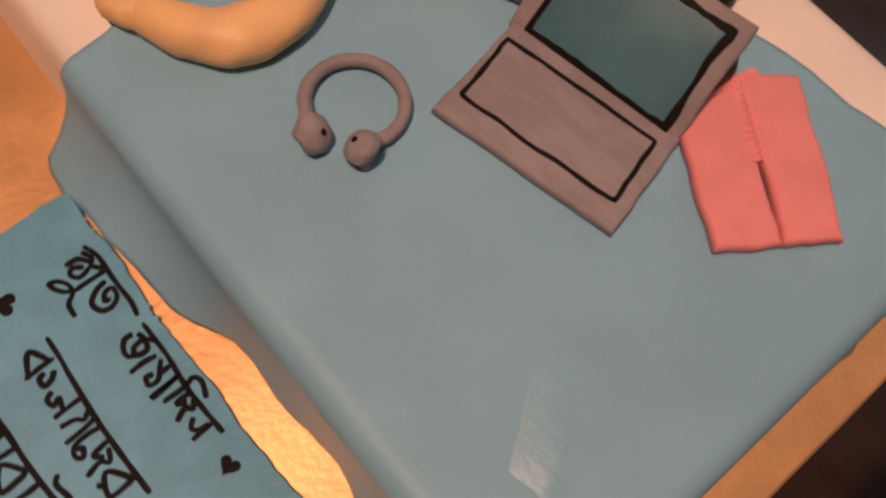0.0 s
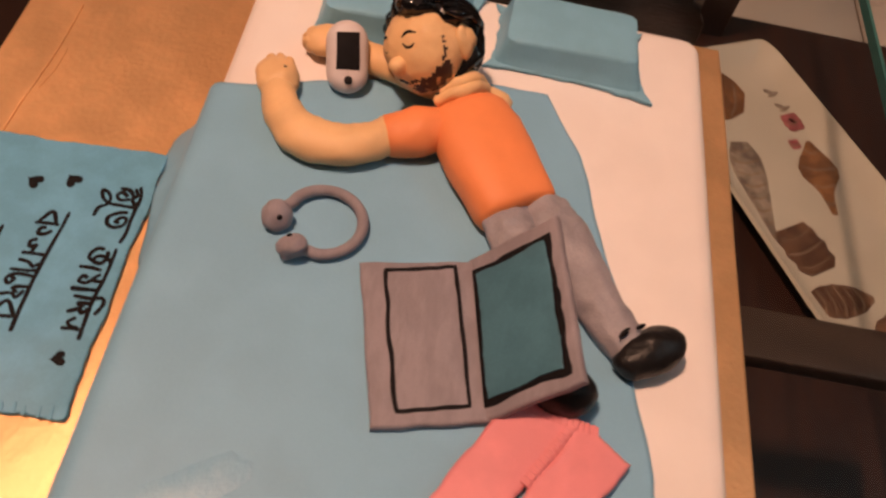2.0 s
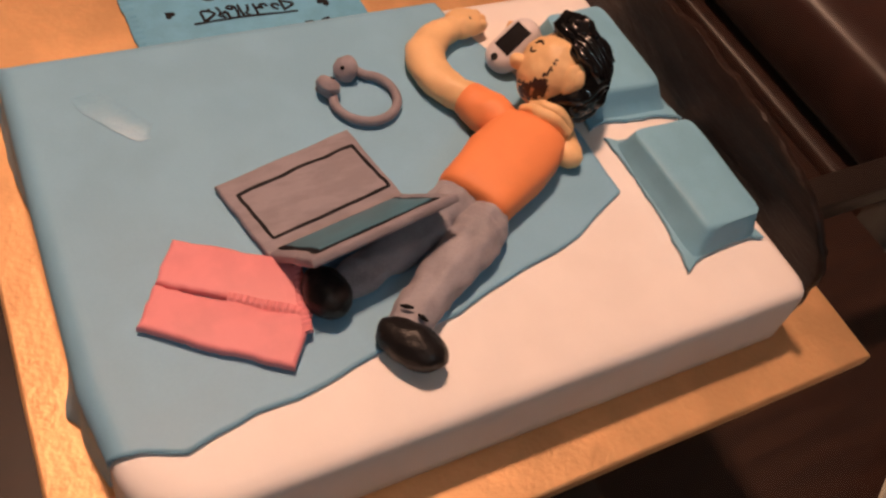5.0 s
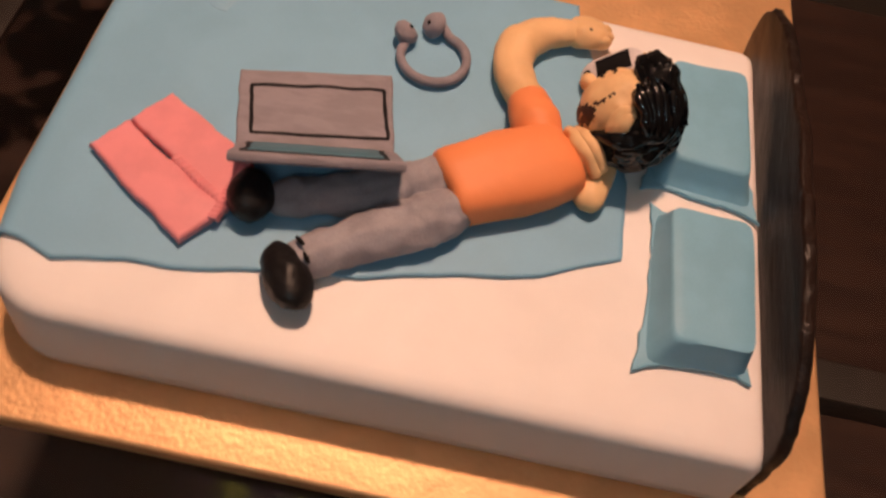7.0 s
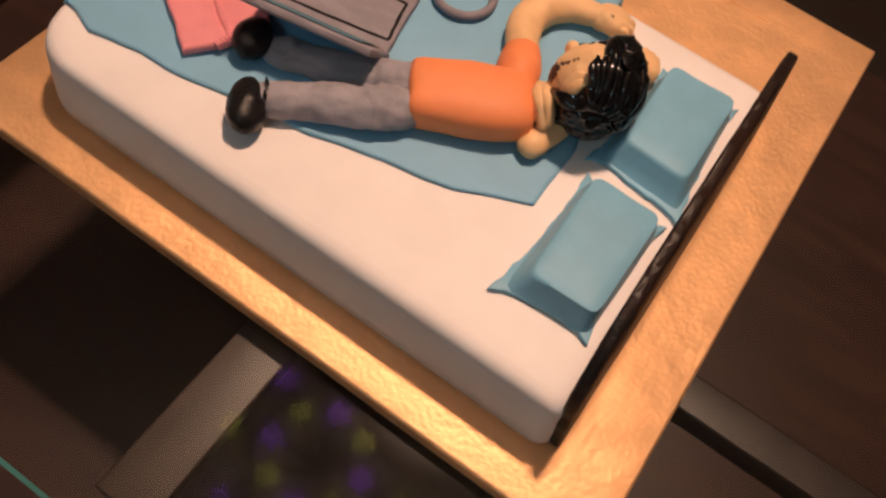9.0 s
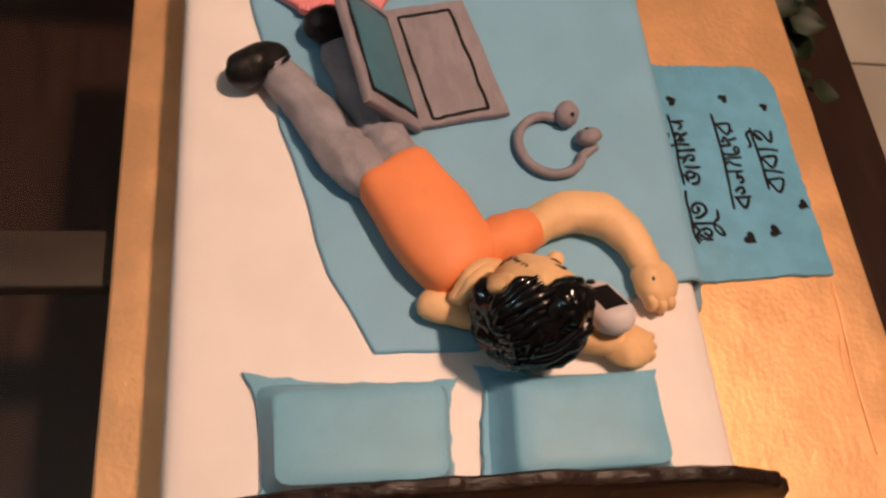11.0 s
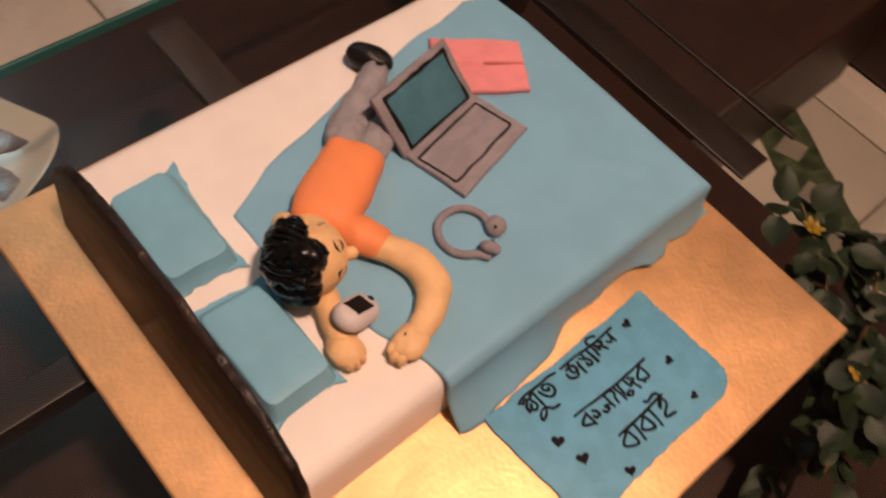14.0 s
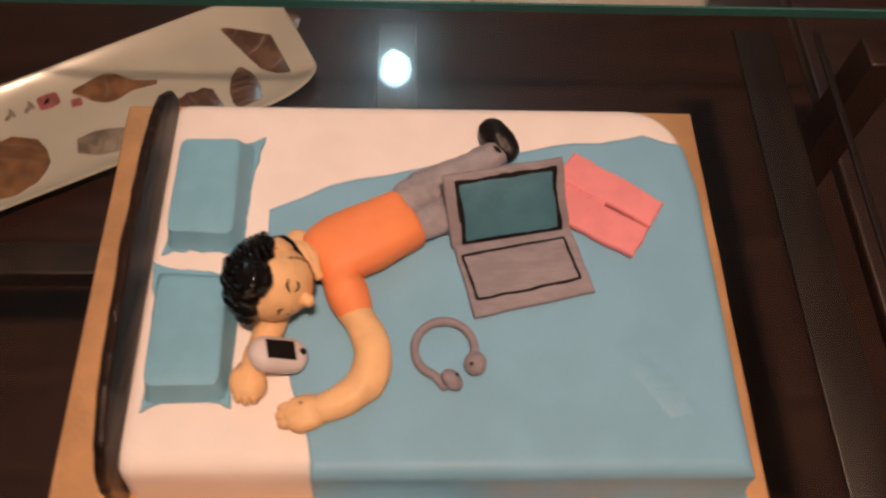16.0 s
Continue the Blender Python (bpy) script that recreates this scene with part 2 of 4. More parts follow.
def tube(bm, pts, radii, sides=16, mi=0, n=8, wobble=0.0, flat=1.0, caps=3):
    """A round roll along a smooth line with rounded ends; radii at the given points."""
    line = smooth_line(pts, n)
    rad = [max(0.001, v.x) for v in smooth_line([(r, 0, 0) for r in radii], n)]
    up = Vector((0, 0, 1))
    rings = []
    last = len(line) - 1
    for i, c in enumerate(line):
        d = (line[min(i + 1, last)] - line[max(i - 1, 0)]).normalized()
        s = d.cross(up)
        s = s.normalized() if s.length > 1e-4 else Vector((1, 0, 0))
        u = s.cross(d).normalized()

        def ring(at, r):
            k = 1 + wobble * noise.noise(at * 9)
            return [at + (s * math.cos(2 * math.pi * j / sides) + u * flat * math.sin(2 * math.pi * j / sides)) * r * k for j in range(sides)]

        if i == 0:
            rings += [ring(c - d * rad[0] * math.cos(math.pi / 2 * q / caps), rad[0] * math.sin(math.pi / 2 * q / caps) + 0.002) for q in range(caps)]
        rings.append(ring(c, rad[i]))
        if i == last:
            rings += [ring(c + d * rad[i] * math.sin(math.pi / 2 * q / caps), rad[i] * math.cos(math.pi / 2 * q / caps) + 0.002) for q in range(1, caps + 1)]
    loft(bm, rings, mi)
    return bm


def rounded(x0, x1, y0, y1, r, n=6):
    """A rectangle with rounded corners; r for the corners (x1,y1), (x0,y1), (x0,y0), (x1,y0)."""
    out = []
    for (cx, cy, a0), rr in zip(((x1, y1, 0), (x0, y1, 90), (x0, y0, 180), (x1, y0, 270)), r):
        sx, sy = (1 if cx == x1 else -1), (1 if cy == y1 else -1)
        for k in range(n + 1):
            a = radians(a0 + 90 * k / n)
            out.append((cx - sx * rr + rr * math.cos(a), cy - sy * rr + rr * math.sin(a)))
    return out


def ragged(pts, step=0.06, amount=0.012, seed=0.0):
    """An outline cut by hand: more points, each a little off."""
    out = []
    for a, b in zip(pts, pts[1:] + pts[:1]):
        a, b = Vector(a), Vector(b)
        k = max(1, int((b - a).length / step))
        nrm = Vector((-(b - a).y, (b - a).x)).normalized()
        for i in range(k):
            p = a.lerp(b, i / k)
            w = noise.noise(Vector((p.x * 7 + seed, p.y * 7, seed))) + 0.5 * noise.noise(Vector((p.x * 21, p.y * 21, seed + 5)))
            out.append(p + nrm * amount * w * (0 if i == 0 else 1))
    return out


def ribbon(bm, pts, width, z, thick=0.006, mi=0, n=5):
    """A drawn line: a thin raised ribbon that follows pts."""
    line = smooth_line([(p[0], p[1], 0) for p in pts], n)
    rings = []
    for i, c in enumerate(line):
        d = (line[min(i + 1, len(line) - 1)] - line[max(i - 1, 0)])
        d = d.normalized() if d.length > 1e-6 else Vector((1, 0, 0))
        s = Vector((-d.y, d.x, 0))
        w = width * (0.5 + 0.14 * noise.noise(c * 14)) * (0.7 if i in (0, len(line) - 1) else 1)
        rings.append([(c + s * w).to_tuple()[:2] + (z,), (c + s * w * 0.6).to_tuple()[:2] + (z + thick,), (c - s * w * 0.6).to_tuple()[:2] + (z + thick,), (c - s * w).to_tuple()[:2] + (z,)])
    loft(bm, rings, mi)


# ---- room shell ----
FLOOR_Z = -4.5
bm = bmesh.new()
box(bm, -26, 30, -26, 30, FLOOR_Z - 0.6, FLOOR_Z - 0.04)
floor = solo("floor", bm, GROUT, (0, 0, FLOOR_Z), "beige tiled floor with thin dark joints", "floor", False, "structure")
for nm, b in (("wall_north", (-26, 30, 30, 31.5, FLOOR_Z, 30)), ("wall_south", (-26, 30, -27.5, -26, FLOOR_Z, 30)), ("wall_west", (-27.5, -26, -27.5, 31.5, FLOOR_Z, 30)), ("wall_east", (30, 31.5, -27.5, 31.5, FLOOR_Z, 30))):
    bm = bmesh.new()
    box(bm, *b)
    solo(nm, bm, WALL, (0, 0, 0), "plain warm cream painted room wall", "wall", False, "structure")
bm = bmesh.new()
box(bm, -27.5, 31.5, -27.5, 31.5, 30, 31)
solo("ceiling", bm, CEILING, (0, 0, 30), "plain cream painted ceiling", "ceiling", False, "structure")

# ---- table: glass top over bars, dark lower shelf ----
GLASS_Z = -0.12
table = thing("coffee_table", (1.5, 2.4, FLOOR_Z), "dark wooden coffee table with glass top and lower shelf", "table")
bm = bmesh.new()
box(bm, -3.0, 6.1, -2.35, 5.25, GLASS_Z - 0.08, GLASS_Z, 1)
for f in bm.faces:
    if min(v.co.z for v in f.verts) > GLASS_Z - 0.01:
        f.material_index = 0
top = part("glass_top", bm, [GLASS, CLEAR], table, "clear glass table top", False)
top.visible_shadow = False
bm = bmesh.new()
box(bm, -3.0, 6.1, 5.252, 5.275, GLASS_Z - 0.08, GLASS_Z)
part("glass_edge", bm, GLASSRIM, top, "greenish polished glass edge", False)
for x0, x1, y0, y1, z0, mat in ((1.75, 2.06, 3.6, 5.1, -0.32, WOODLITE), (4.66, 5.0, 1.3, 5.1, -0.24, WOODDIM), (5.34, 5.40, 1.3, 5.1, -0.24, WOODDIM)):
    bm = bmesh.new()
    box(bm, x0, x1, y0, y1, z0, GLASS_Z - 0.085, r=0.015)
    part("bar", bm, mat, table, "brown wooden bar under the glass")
bm = bmesh.new()
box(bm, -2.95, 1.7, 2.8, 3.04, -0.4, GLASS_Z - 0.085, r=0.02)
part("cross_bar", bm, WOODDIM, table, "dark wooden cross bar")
bm = bmesh.new()
box(bm, -3.05, 6.3, -2.4, 7.2, -2.2, -2.0, r=0.04)
part("lower_shelf", bm, WOOD, table, "dark brown wooden lower shelf")
for x, y in ((-2.8, -2.1), (5.9, -2.1), (-2.8, 4.9), (5.9, 4.9)):
    bm = bmesh.new()
    box(bm, x - 0.2, x + 0.2, y - 0.2, y + 0.2, FLOOR_Z + 0.01, -2.205, r=0.03)
    part("leg", bm, WOOD, table)
    bm = bmesh.new()
    box(bm, x - 0.16, x + 0.16, y - 0.16, y + 0.16, -1.995, GLASS_Z - 0.085, r=0.03)
    part("post", bm, WOOD, table)

# ---- cake board ----
bm = bmesh.new()
slab(bm, ragged([(0, 0), (4.08, 0), (4.08, 4.06), (0, 4.06)], 0.3, 0.006, 3), GLASS_Z + 0.004, 0.0, 0.02)
board = thing("cake_board", (2, 2, GLASS_Z), "square gold foil cake board on the glass table", "cake board")
part("board", bm, GOLD, board, "thick card wrapped in crinkled gold foil")

bm = bmesh.new()
ribbon(bm, [(0.70, 0.292), (1.1, 0.286), (1.45, 0.258), (1.69, 0.245)], 0.022, -0.004, 0.012)
ribbon(bm, [(1.05, 0.335), (1.22, 0.33), (1.36, 0.30)], 0.012, -0.004, 0.009)
part("foil_crease", bm, GOLD, board, "raised crease in the gold foil")

# ---- cake ----
TOP = 0.43
bm = bmesh.new()
rings = []
for out, z in ((-0.02, 0.0), (0.0, 0.02), (-0.004, 0.1), (-0.010, 0.24), (-0.016, 0.345), (-0.024, 0.38), (-0.042, 0.408), (-0.068, 0.422), (-0.11, 0.428), (-0.22, TOP), (-0.6, TOP + 0.004)):
    o = rounded(0.44 - min(out, 0), 3.82 + out, 1.275 - (out * 2.2 if z > 0.05 else out), 3.770 + out, (0.34 + out * 0.3, 0.1, 0.1, 0.25), 8)
    if z == 0.0 or z < 0.4:
        o = [(x + 0.006 * noise.noise(Vector((x * 3, y * 3, z))), y + 0.008 * noise.noise(Vector((x * 3, y * 3, z + 4)))) for x, y in o]
    rings.append([(x, y, z) for x, y in o])
loft(bm, rings)
solo("bed_cake", bm, WHITE, (2, 2.5, 0), "bed-shaped cake covered in smooth white fondant on gold board", "cake")

# ---- blanket: a sheet over the top that falls over the side and the foot ----
def interp(x, xs, ys):
    return float(np.interp(x, xs, ys))


def drop(q, out):
    """Out and down along a sheet that rolls over a rim; q runs 0 to 1 from the rim to the hem, which lies out from the rim."""
    r = 0.09
    if q < 0.3:
        a = q / 0.3 * math.pi / 2
        return r * math.sin(a), r * (1 - math.cos(a))
    e = (q - 0.3) / 0.7
    return r + (out - r) * e ** 1.9, r + (0.436 - r) * e


def far_rim(x):
    return interp(x, (1.15, 1.4, 1.52, 1.66, 1.89, 2.27, 2.45, 2.77, 3.07, 3.25, 3.41, 3.55, 3.72, 4.2), (2.90, 3.02, 3.085, 3.125, 3.17, 3.28, 3.305, 3.365, 3.435, 3.43, 3.47, 3.51, 3.46, 3.40)) + 0.012 * noise.noise(Vector((x * 5, 0, 0)))


def head_rim(y):
    return interp(y, (0.9, 1.34, 1.5, 1.75, 2.2, 2.6, 2.9), (1.50, 1.49, 1.47, 1.40, 1.30, 1.22, 1.155)) + 0.012 * noise.noise(Vector((0, y * 5, 3)))


def side_hem(x):
    return interp(x, (1.47, 1.55, 1.65, 1.9, 2.1, 2.35, 2.5, 2.75, 2.9, 3.15, 3.3, 3.45, 3.55, 3.7, 3.95), (1.13, 1.09, 1.065, 1.08, 1.125, 1.155, 1.215, 1.232, 1.258, 1.222, 1.185, 1.195, 1.245, 1.205, 1.18)) + 0.008 * noise.noise(Vector((x * 9, 8, 0)))


def foot_hem(y):
    return interp(y, (1.2, 1.5, 1.9, 2.3, 2.5, 2.65, 2.8, 2.93, 3.0, 3.06, 3.25, 3.5), (3.93, 3.9, 3.87, 3.86, 3.845, 3.86, 3.885, 3.925, 3.93, 3.88, 3.875, 3.86)) + 0.008 * noise.noise(Vector((8, y * 9, 0)))


bm = bmesh.new()
NX, NY, NF = 110, 100, 26
RIMX, RIMY = 3.765, 1.362
grid = []
for i in range(NX + NF + 1):
    row = []
    for j in range(-NF, NY + 1):
        qx, qy = max(0, i - NX) / NF, max(0, -j) / NF
        s, t = min(i, NX) / NX, max(0, j) / NY
        y = RIMY + t * 2.15
        x0 = head_rim(y)
        x = x0 + s * (RIMX - x0)
        y = RIMY + t * (far_rim(x) - 0.06 * qx - RIMY)
        ox, dx = drop(qx, foot_hem(y) - RIMX)
        oy, dy = drop(qy, RIMY - side_hem(x))
        px, py = x + ox, y - oy
        far_round = max(0.0, px - 3.35) * max(0.0, py - 3.1)
        down = max(dx, dy)
        deep = min(1.0, down / 0.43)
        wave = noise.noise(Vector((px * 2.6, 1.3, 0.4)))
        if qy > 0:
            py -= deep ** 3 * 0.016 * math.sin(px * 9.5 + 2 * wave)
        if qx > 0:
            px += deep ** 3 * 0.012 * math.sin(py * 8.0 + 1.0)
        pz = TOP + 0.022 - down + 0.004 * noise.noise(Vector((px * 1.7, py * 1.7, 2.2)))
        pz += deep ** 4 * (0.05 * qx * qy + (0.035 + 0.03 * min(1.0, max(0.0, (px - 3.0) / 0.3))) * max(0.0, math.sin(px * 9.5 + 2 * wave + 2.2)) * qy + 0.04 * max(0.0, math.sin(py * 8.0)) * qx)
        row.append(bm.verts.new((px - far_round * 0.25, py - far_round * 0.12, max(0.016, pz))))
    grid.append(row)
NY += NF
for a, b in zip(grid, grid[1:]):
    for j in range(NY):
        bm.faces.new((a[j], b[j], b[j + 1], a[j + 1]))
blanket = solo("blanket", bm, BLUE, (2.5, 2.3, TOP), "light blue fondant blanket draped over bed cake and hanging down", "blanket")
thick = blanket.modifiers.new("thickness", "SOLIDIFY")
thick.thickness, thick.offset = 0.0018, -1

# ---- headboard ----
outline = [(1.25, 0.0), (1.2, 0.22), (1.2, 0.45), (1.25, 0.62), (1.36, 0.75), (1.6, 0.86), (2.0, 0.92), (2.5, 0.94), (3.0, 0.91), (3.3, 0.86), (3.52, 0.77), (3.66, 0.64), (3.72, 0.48), (3.73, 0.28), (3.71, 0.0)]
bm = bmesh.new()
rim = [p for p in ragged([(y, z) for y, z in outline], 0.03, 0.022, 2.0)]
rings = []
for off, x in ((0.012, 0.0), (0.0, 0.012), (0.0, 0.05), (0.012, 0.062)):
    ring = []
    for (y, z), q in zip(rim, offset([tuple(p) for p in rim][::-1], off)[::-1]):
        zz = max(q[1], 0.004)
        ring.append((0.39 + x + 0.095 * zz / 0.9 - 0.006 * math.sin((q[0] - 1.2) * 1.3), q[0], zz))
    rings.append(ring)
loft(bm, rings)
solo("headboard", bm, BOARDWOOD, (0.4, 2.45, 0), "dark brown painted fondant headboard leaning against bed cake", "headboard")


# ---- pillows ----
def pillow(name, corners, inner, height, seed, label):
    """A puffed block on a thin flat hem with pulled-out corner tips."""
    mid_at = sum((Vector(p) for p in corners), Vector((0, 0))) / 4
    edge = []
    for a, b in zip(corners, corners[1:] + corners[:1]):
        a, b = Vector(a), Vector(b)
        edge.append(tuple(a + (a - mid_at).normalized() * 0.02))
        for q, d in ((0.1, 0.02), (0.3, 0.032), (0.7, 0.032), (0.9, 0.02)):
            p = a.lerp(b, q)
            edge.append(tuple(p + (mid_at - p).normalized() * d))
    hem = ragged(edge, 0.03, 0.022, seed)
    bm = bmesh.new()
    slab(bm, hem, TOP + 0.006, TOP + 0.03, 0.008)
    n = 12
    def ringat(k):
        return [Vector(a).lerp(Vector(b), i / n) for a, b in zip(k, k[1:] + k[:1]) for i in range(n)]
    c = sum((Vector(p) for p in inner), Vector((0, 0))) / 4
    levels = [(0.36, 0.026), (0.5, 0.045), (0.72, 0.5 * height), (0.92, 0.88 * height), (1.0, 0.97 * height), (1.05, height), (1.3, height + 0.004), (1.7, height + 0.005)]
    rings = []
    for k, z in levels:
        quad = []
        for a, b in zip(corners[:4], inner):
            a, b = Vector(a), Vector(b)
            quad.append(a.lerp(b, k) if k <= 1 else b.lerp(c, (k - 1)))
        pts = ringat(quad)
        cc = sum(pts, Vector((0, 0))) / len(pts)
        soft = []
        for p in pts:
            d = p - cc
            w = 1 + 0.02 * noise.noise(Vector((p.x * 6, p.y * 6, seed + z)))
            soft.append(cc + d * w)
        for _ in range(2 if k > 0.8 else 1):
            soft = [(soft[i - 1] + 2 * soft[i] + soft[(i + 1) % len(soft)]) / 4 for i in range(len(soft))]
        rings.append([(p.x, p.y, TOP + z + 0.006 * noise.noise(Vector((p.x * 4, p.y * 4, seed)))) for p in soft])
    loft(bm, rings)
    return solo(name, bm, PILLOW, (*c, TOP), label, "pillow", group="pillows on the bed")


pillow("pillow", [(0.56, 2.60), (1.03, 2.57), (1.075, 3.43), (0.57, 3.38)], [(0.60, 2.66), (0.98, 2.65), (0.96, 3.33), (0.60, 3.32)], 0.17, 1.0, "light blue fondant pillow beside the dark headboard")
pillow("pillow", [(0.58, 1.64), (1.04, 1.66), (1.08, 2.47), (0.51, 2.53)], [(0.61, 1.72), (1.0, 1.73), (0.98, 2.36), (0.60, 2.38)], 0.17, 4.0, "light blue fondant pillow under the doll's head")


# ---- sleeping doll: one mesh ----
def facing(d, up=(0, 0, 1)):
    """A turn whose x axis points along d."""
    x = Vector(d).normalized()
    z = Vector(up)
    y = z.cross(x).normalized()
    z = x.cross(y)
    return Matrix((x, y, z)).transposed()


S_SKIN, S_SHIRT, S_TROUSER, S_SHOE, S_HAIR, S_BEARD, S_INK = range(7)
bm = bmesh.new()
# arms with rounded fists
tube(bm, [(1.66, 2.22, 0.54), (1.755, 2.08, 0.53), (1.80, 1.95, 0.525), (1.785, 1.80, 0.525), (1.68, 1.685, 0.52), (1.55, 1.62, 0.51)], [0.088, 0.096, 0.102, 0.106, 0.096, 0.082], 28, S_SKIN, wobble=0.05, flat=0.85)
ellipsoid(bm, (1.45, 1.597, 0.51), (0.125, 0.104, 0.07), facing((1, 0.25, 0)), mi=S_SKIN, wobble=0.12)
# dark bead painted in for the shade of a pressed finger dent
ellipsoid(bm, (1.44, 1.63, 0.575), (0.014, 0.011, 0.008), None, 10, 8, S_BEARD)
for dx, dy in ((-0.058, -0.05), (-0.07, -0.008), (-0.06, 0.034)):
    ellipsoid(bm, (1.42 + dx, 1.598 + dy, 0.50), (0.055, 0.034, 0.05), facing((1, 0.3, 0)), 16, 12, S_SKIN, 0.1)
for dx, dy in ((-0.04, -0.065), (0.0, -0.075), (0.04, -0.068)):
    ellipsoid(bm, (1.135 + dx, 1.765 + dy, 0.50), (0.03, 0.045, 0.05), None, 16, 12, S_SKIN, 0.1)
tube(bm, [(1.345, 2.645, 0.505), (1.32, 2.49, 0.515), (1.27, 2.25, 0.52), (1.21, 2.02, 0.515), (1.17, 1.86, 0.51)], [0.074, 0.086, 0.09, 0.082, 0.078], 20, S_SKIN, wobble=0.05, flat=0.85)
ellipsoid(bm, (1.135, 1.775, 0.505), (0.12, 0.098, 0.07), facing((0.25, -1, 0)), mi=S_SKIN, wobble=0.12)
# shirt
sh = facing((0.85, 0.53, 0))
rings = []
axis0, axis1 = Vector((1.465, 2.485, 0.555)), Vector((2.012, 2.805, 0.545))
for k, (w, h) in ((-0.035, (0.06, 0.04)), (-0.02, (0.13, 0.075)), (0.02, (0.165, 0.105)), (0.1, (0.195, 0.12)), (0.28, (0.21, 0.128)), (0.5, (0.212, 0.13)), (0.72, (0.202, 0.126)), (0.9, (0.192, 0.124)), (0.96, (0.186, 0.118)), (0.985, (0.172, 0.106)), (1.0, (0.145, 0.085)), (1.005, (0.08, 0.04))):
    c = axis0.lerp(axis1, k)
    ring = []
    for i in range(40):
        a = 2 * math.pi * i / 40
        ca, sa = math.cos(a), math.sin(a)
        q = (abs(ca) ** 2.8 + abs(sa) ** 2.8) ** (-1 / 2.8)
        v = c + sh @ Vector((0, w * q * ca, h * q * sa))
        ring.append(v + Vector((0, 0, 0.006 * noise.noise(v * 5))))
    rings.append(ring)
loft(bm, rings, S_SHIRT)
tube(bm, [(1.60, 2.40, 0.55), (1.645, 2.31, 0.545), (1.685, 2.215, 0.54)], [0.10, 0.118, 0.11], 28, S_SHIRT, 8, 0.05, 0.9)
# trousers and shoes
tube(bm, [(1.97, 2.90, 0.53), (2.06, 2.975, 0.535), (2.18, 3.055, 0.525), (2.36, 3.165, 0.515), (2.535, 3.29, 0.505)], [0.115, 0.132, 0.122, 0.106, 0.098], 44, S_TROUSER, n=16, wobble=0.06, flat=0.8)
tube(bm, [(2.03, 2.755, 0.53), (2.14, 2.80, 0.525), (2.36, 2.885, 0.51), (2.56, 2.96, 0.50), (2.68, 3.0, 0.50)], [0.118, 0.122, 0.108, 0.096, 0.09], 44, S_TROUSER, n=16, wobble=0.06, flat=0.8)
ellipsoid(bm, (2.57, 3.395, 0.525), (0.168, 0.099, 0.09), facing((-0.55, 0.83, 0.08)), 36, 22, S_SHOE, 0.06, 9)
ellipsoid(bm, (2.82, 3.05, 0.535), (0.128, 0.10, 0.098), facing((-0.25, 0.95, 0.1)), 36, 22, S_SHOE, 0.06, 9)
# ink dashes where the trouser hem meets the shoe
for a, b in (((2.49, 3.345, 0.596), (2.515, 3.315, 0.608)), ((2.53, 3.275, 0.612), (2.565, 3.245, 0.602))):
    tube(bm, [a, Vector(a).lerp(Vector(b), 0.5), b], [0.006, 0.011, 0.006], 8, S_INK)
# head: face axis, crown axis and the upper ear's axis
HEAD, HR = Vector((1.262, 2.268, 0.705)), 0.207
face = Vector((0.82, -0.55, 0.15)).normalized()
crown = (Vector((-0.42, -0.41, 0.79)) - face * face.dot(Vector((-0.42, -0.41, 0.79)))).normalized()
earward = crown.cross(face).normalized()
earward = earward if earward.y > 0 else -earward


def on_head(e, u, k=1.005):
    """A place on the face side, e towards the upper ear, u towards the crown."""
    d = face * math.sqrt(max(0.05, 1 - e * e - u * u)) + earward * e + crown * u
    return HEAD + d.normalized() * HR * k


def near_line(d, line):
    best = 9.0
    for a, b in zip(line, line[1:]):
        q = max(0.0, min(1.0, (d - a).dot(b - a) / (b - a).length_squared))
        best = min(best, (d - a.lerp(b, q)).length)
    return best


sideburn = [Vector(q).normalized() for q in ((0.50, 0.30, 0.85), (0.72, 0.42, 0.62), (0.88, 0.42, 0.32))]
jaw = [Vector(q).normalized() for q in ((0.86, 0.50, 0.26), (0.94, 0.33, 0.0), (0.93, 0.10, -0.26))]
lip = [Vector(q).normalized() for q in ((0.94, 0.22, 0.06), (0.96, -0.10, -0.12), (0.90, -0.34, -0.28))]
before = len(bm.faces)
rows = []
for j in range(1, 60):
    b = math.pi * j / 60
    ring = []
    for i in range(90):
        a = 2 * math.pi * i / 90
        d = Vector((math.sin(b) * math.cos(a), math.sin(b) * math.sin(a), math.cos(b)))
        k = 1 + 0.10 * max(0.0, d.dot(jaw[2]) - 0.55) + 0.05 * max(0.0, d.dot(jaw[1]) - 0.6) + 0.012 * noise.noise(d * 3)
        if near_line(d, jaw) < 0.16:
            k += 0.012 + 0.02 * noise.noise(d * 16)
        ring.append(HEAD + d * HR * k)
    rows.append(ring)
loft(bm, rows, S_SKIN)
bm.faces.ensure_lookup_table()
for f in bm.faces[before:]:
    d = (f.calc_center_median() - HEAD).normalized()
    fray = 0.05 * noise.noise(d * 11) + 0.03 * noise.noise(d * 30)
    if near_line(d, jaw) < 0.21 + fray or near_line(d, lip) < 0.055 + fray or near_line(d, sideburn) < 0.035 + fray:
        f.material_index = S_BEARD
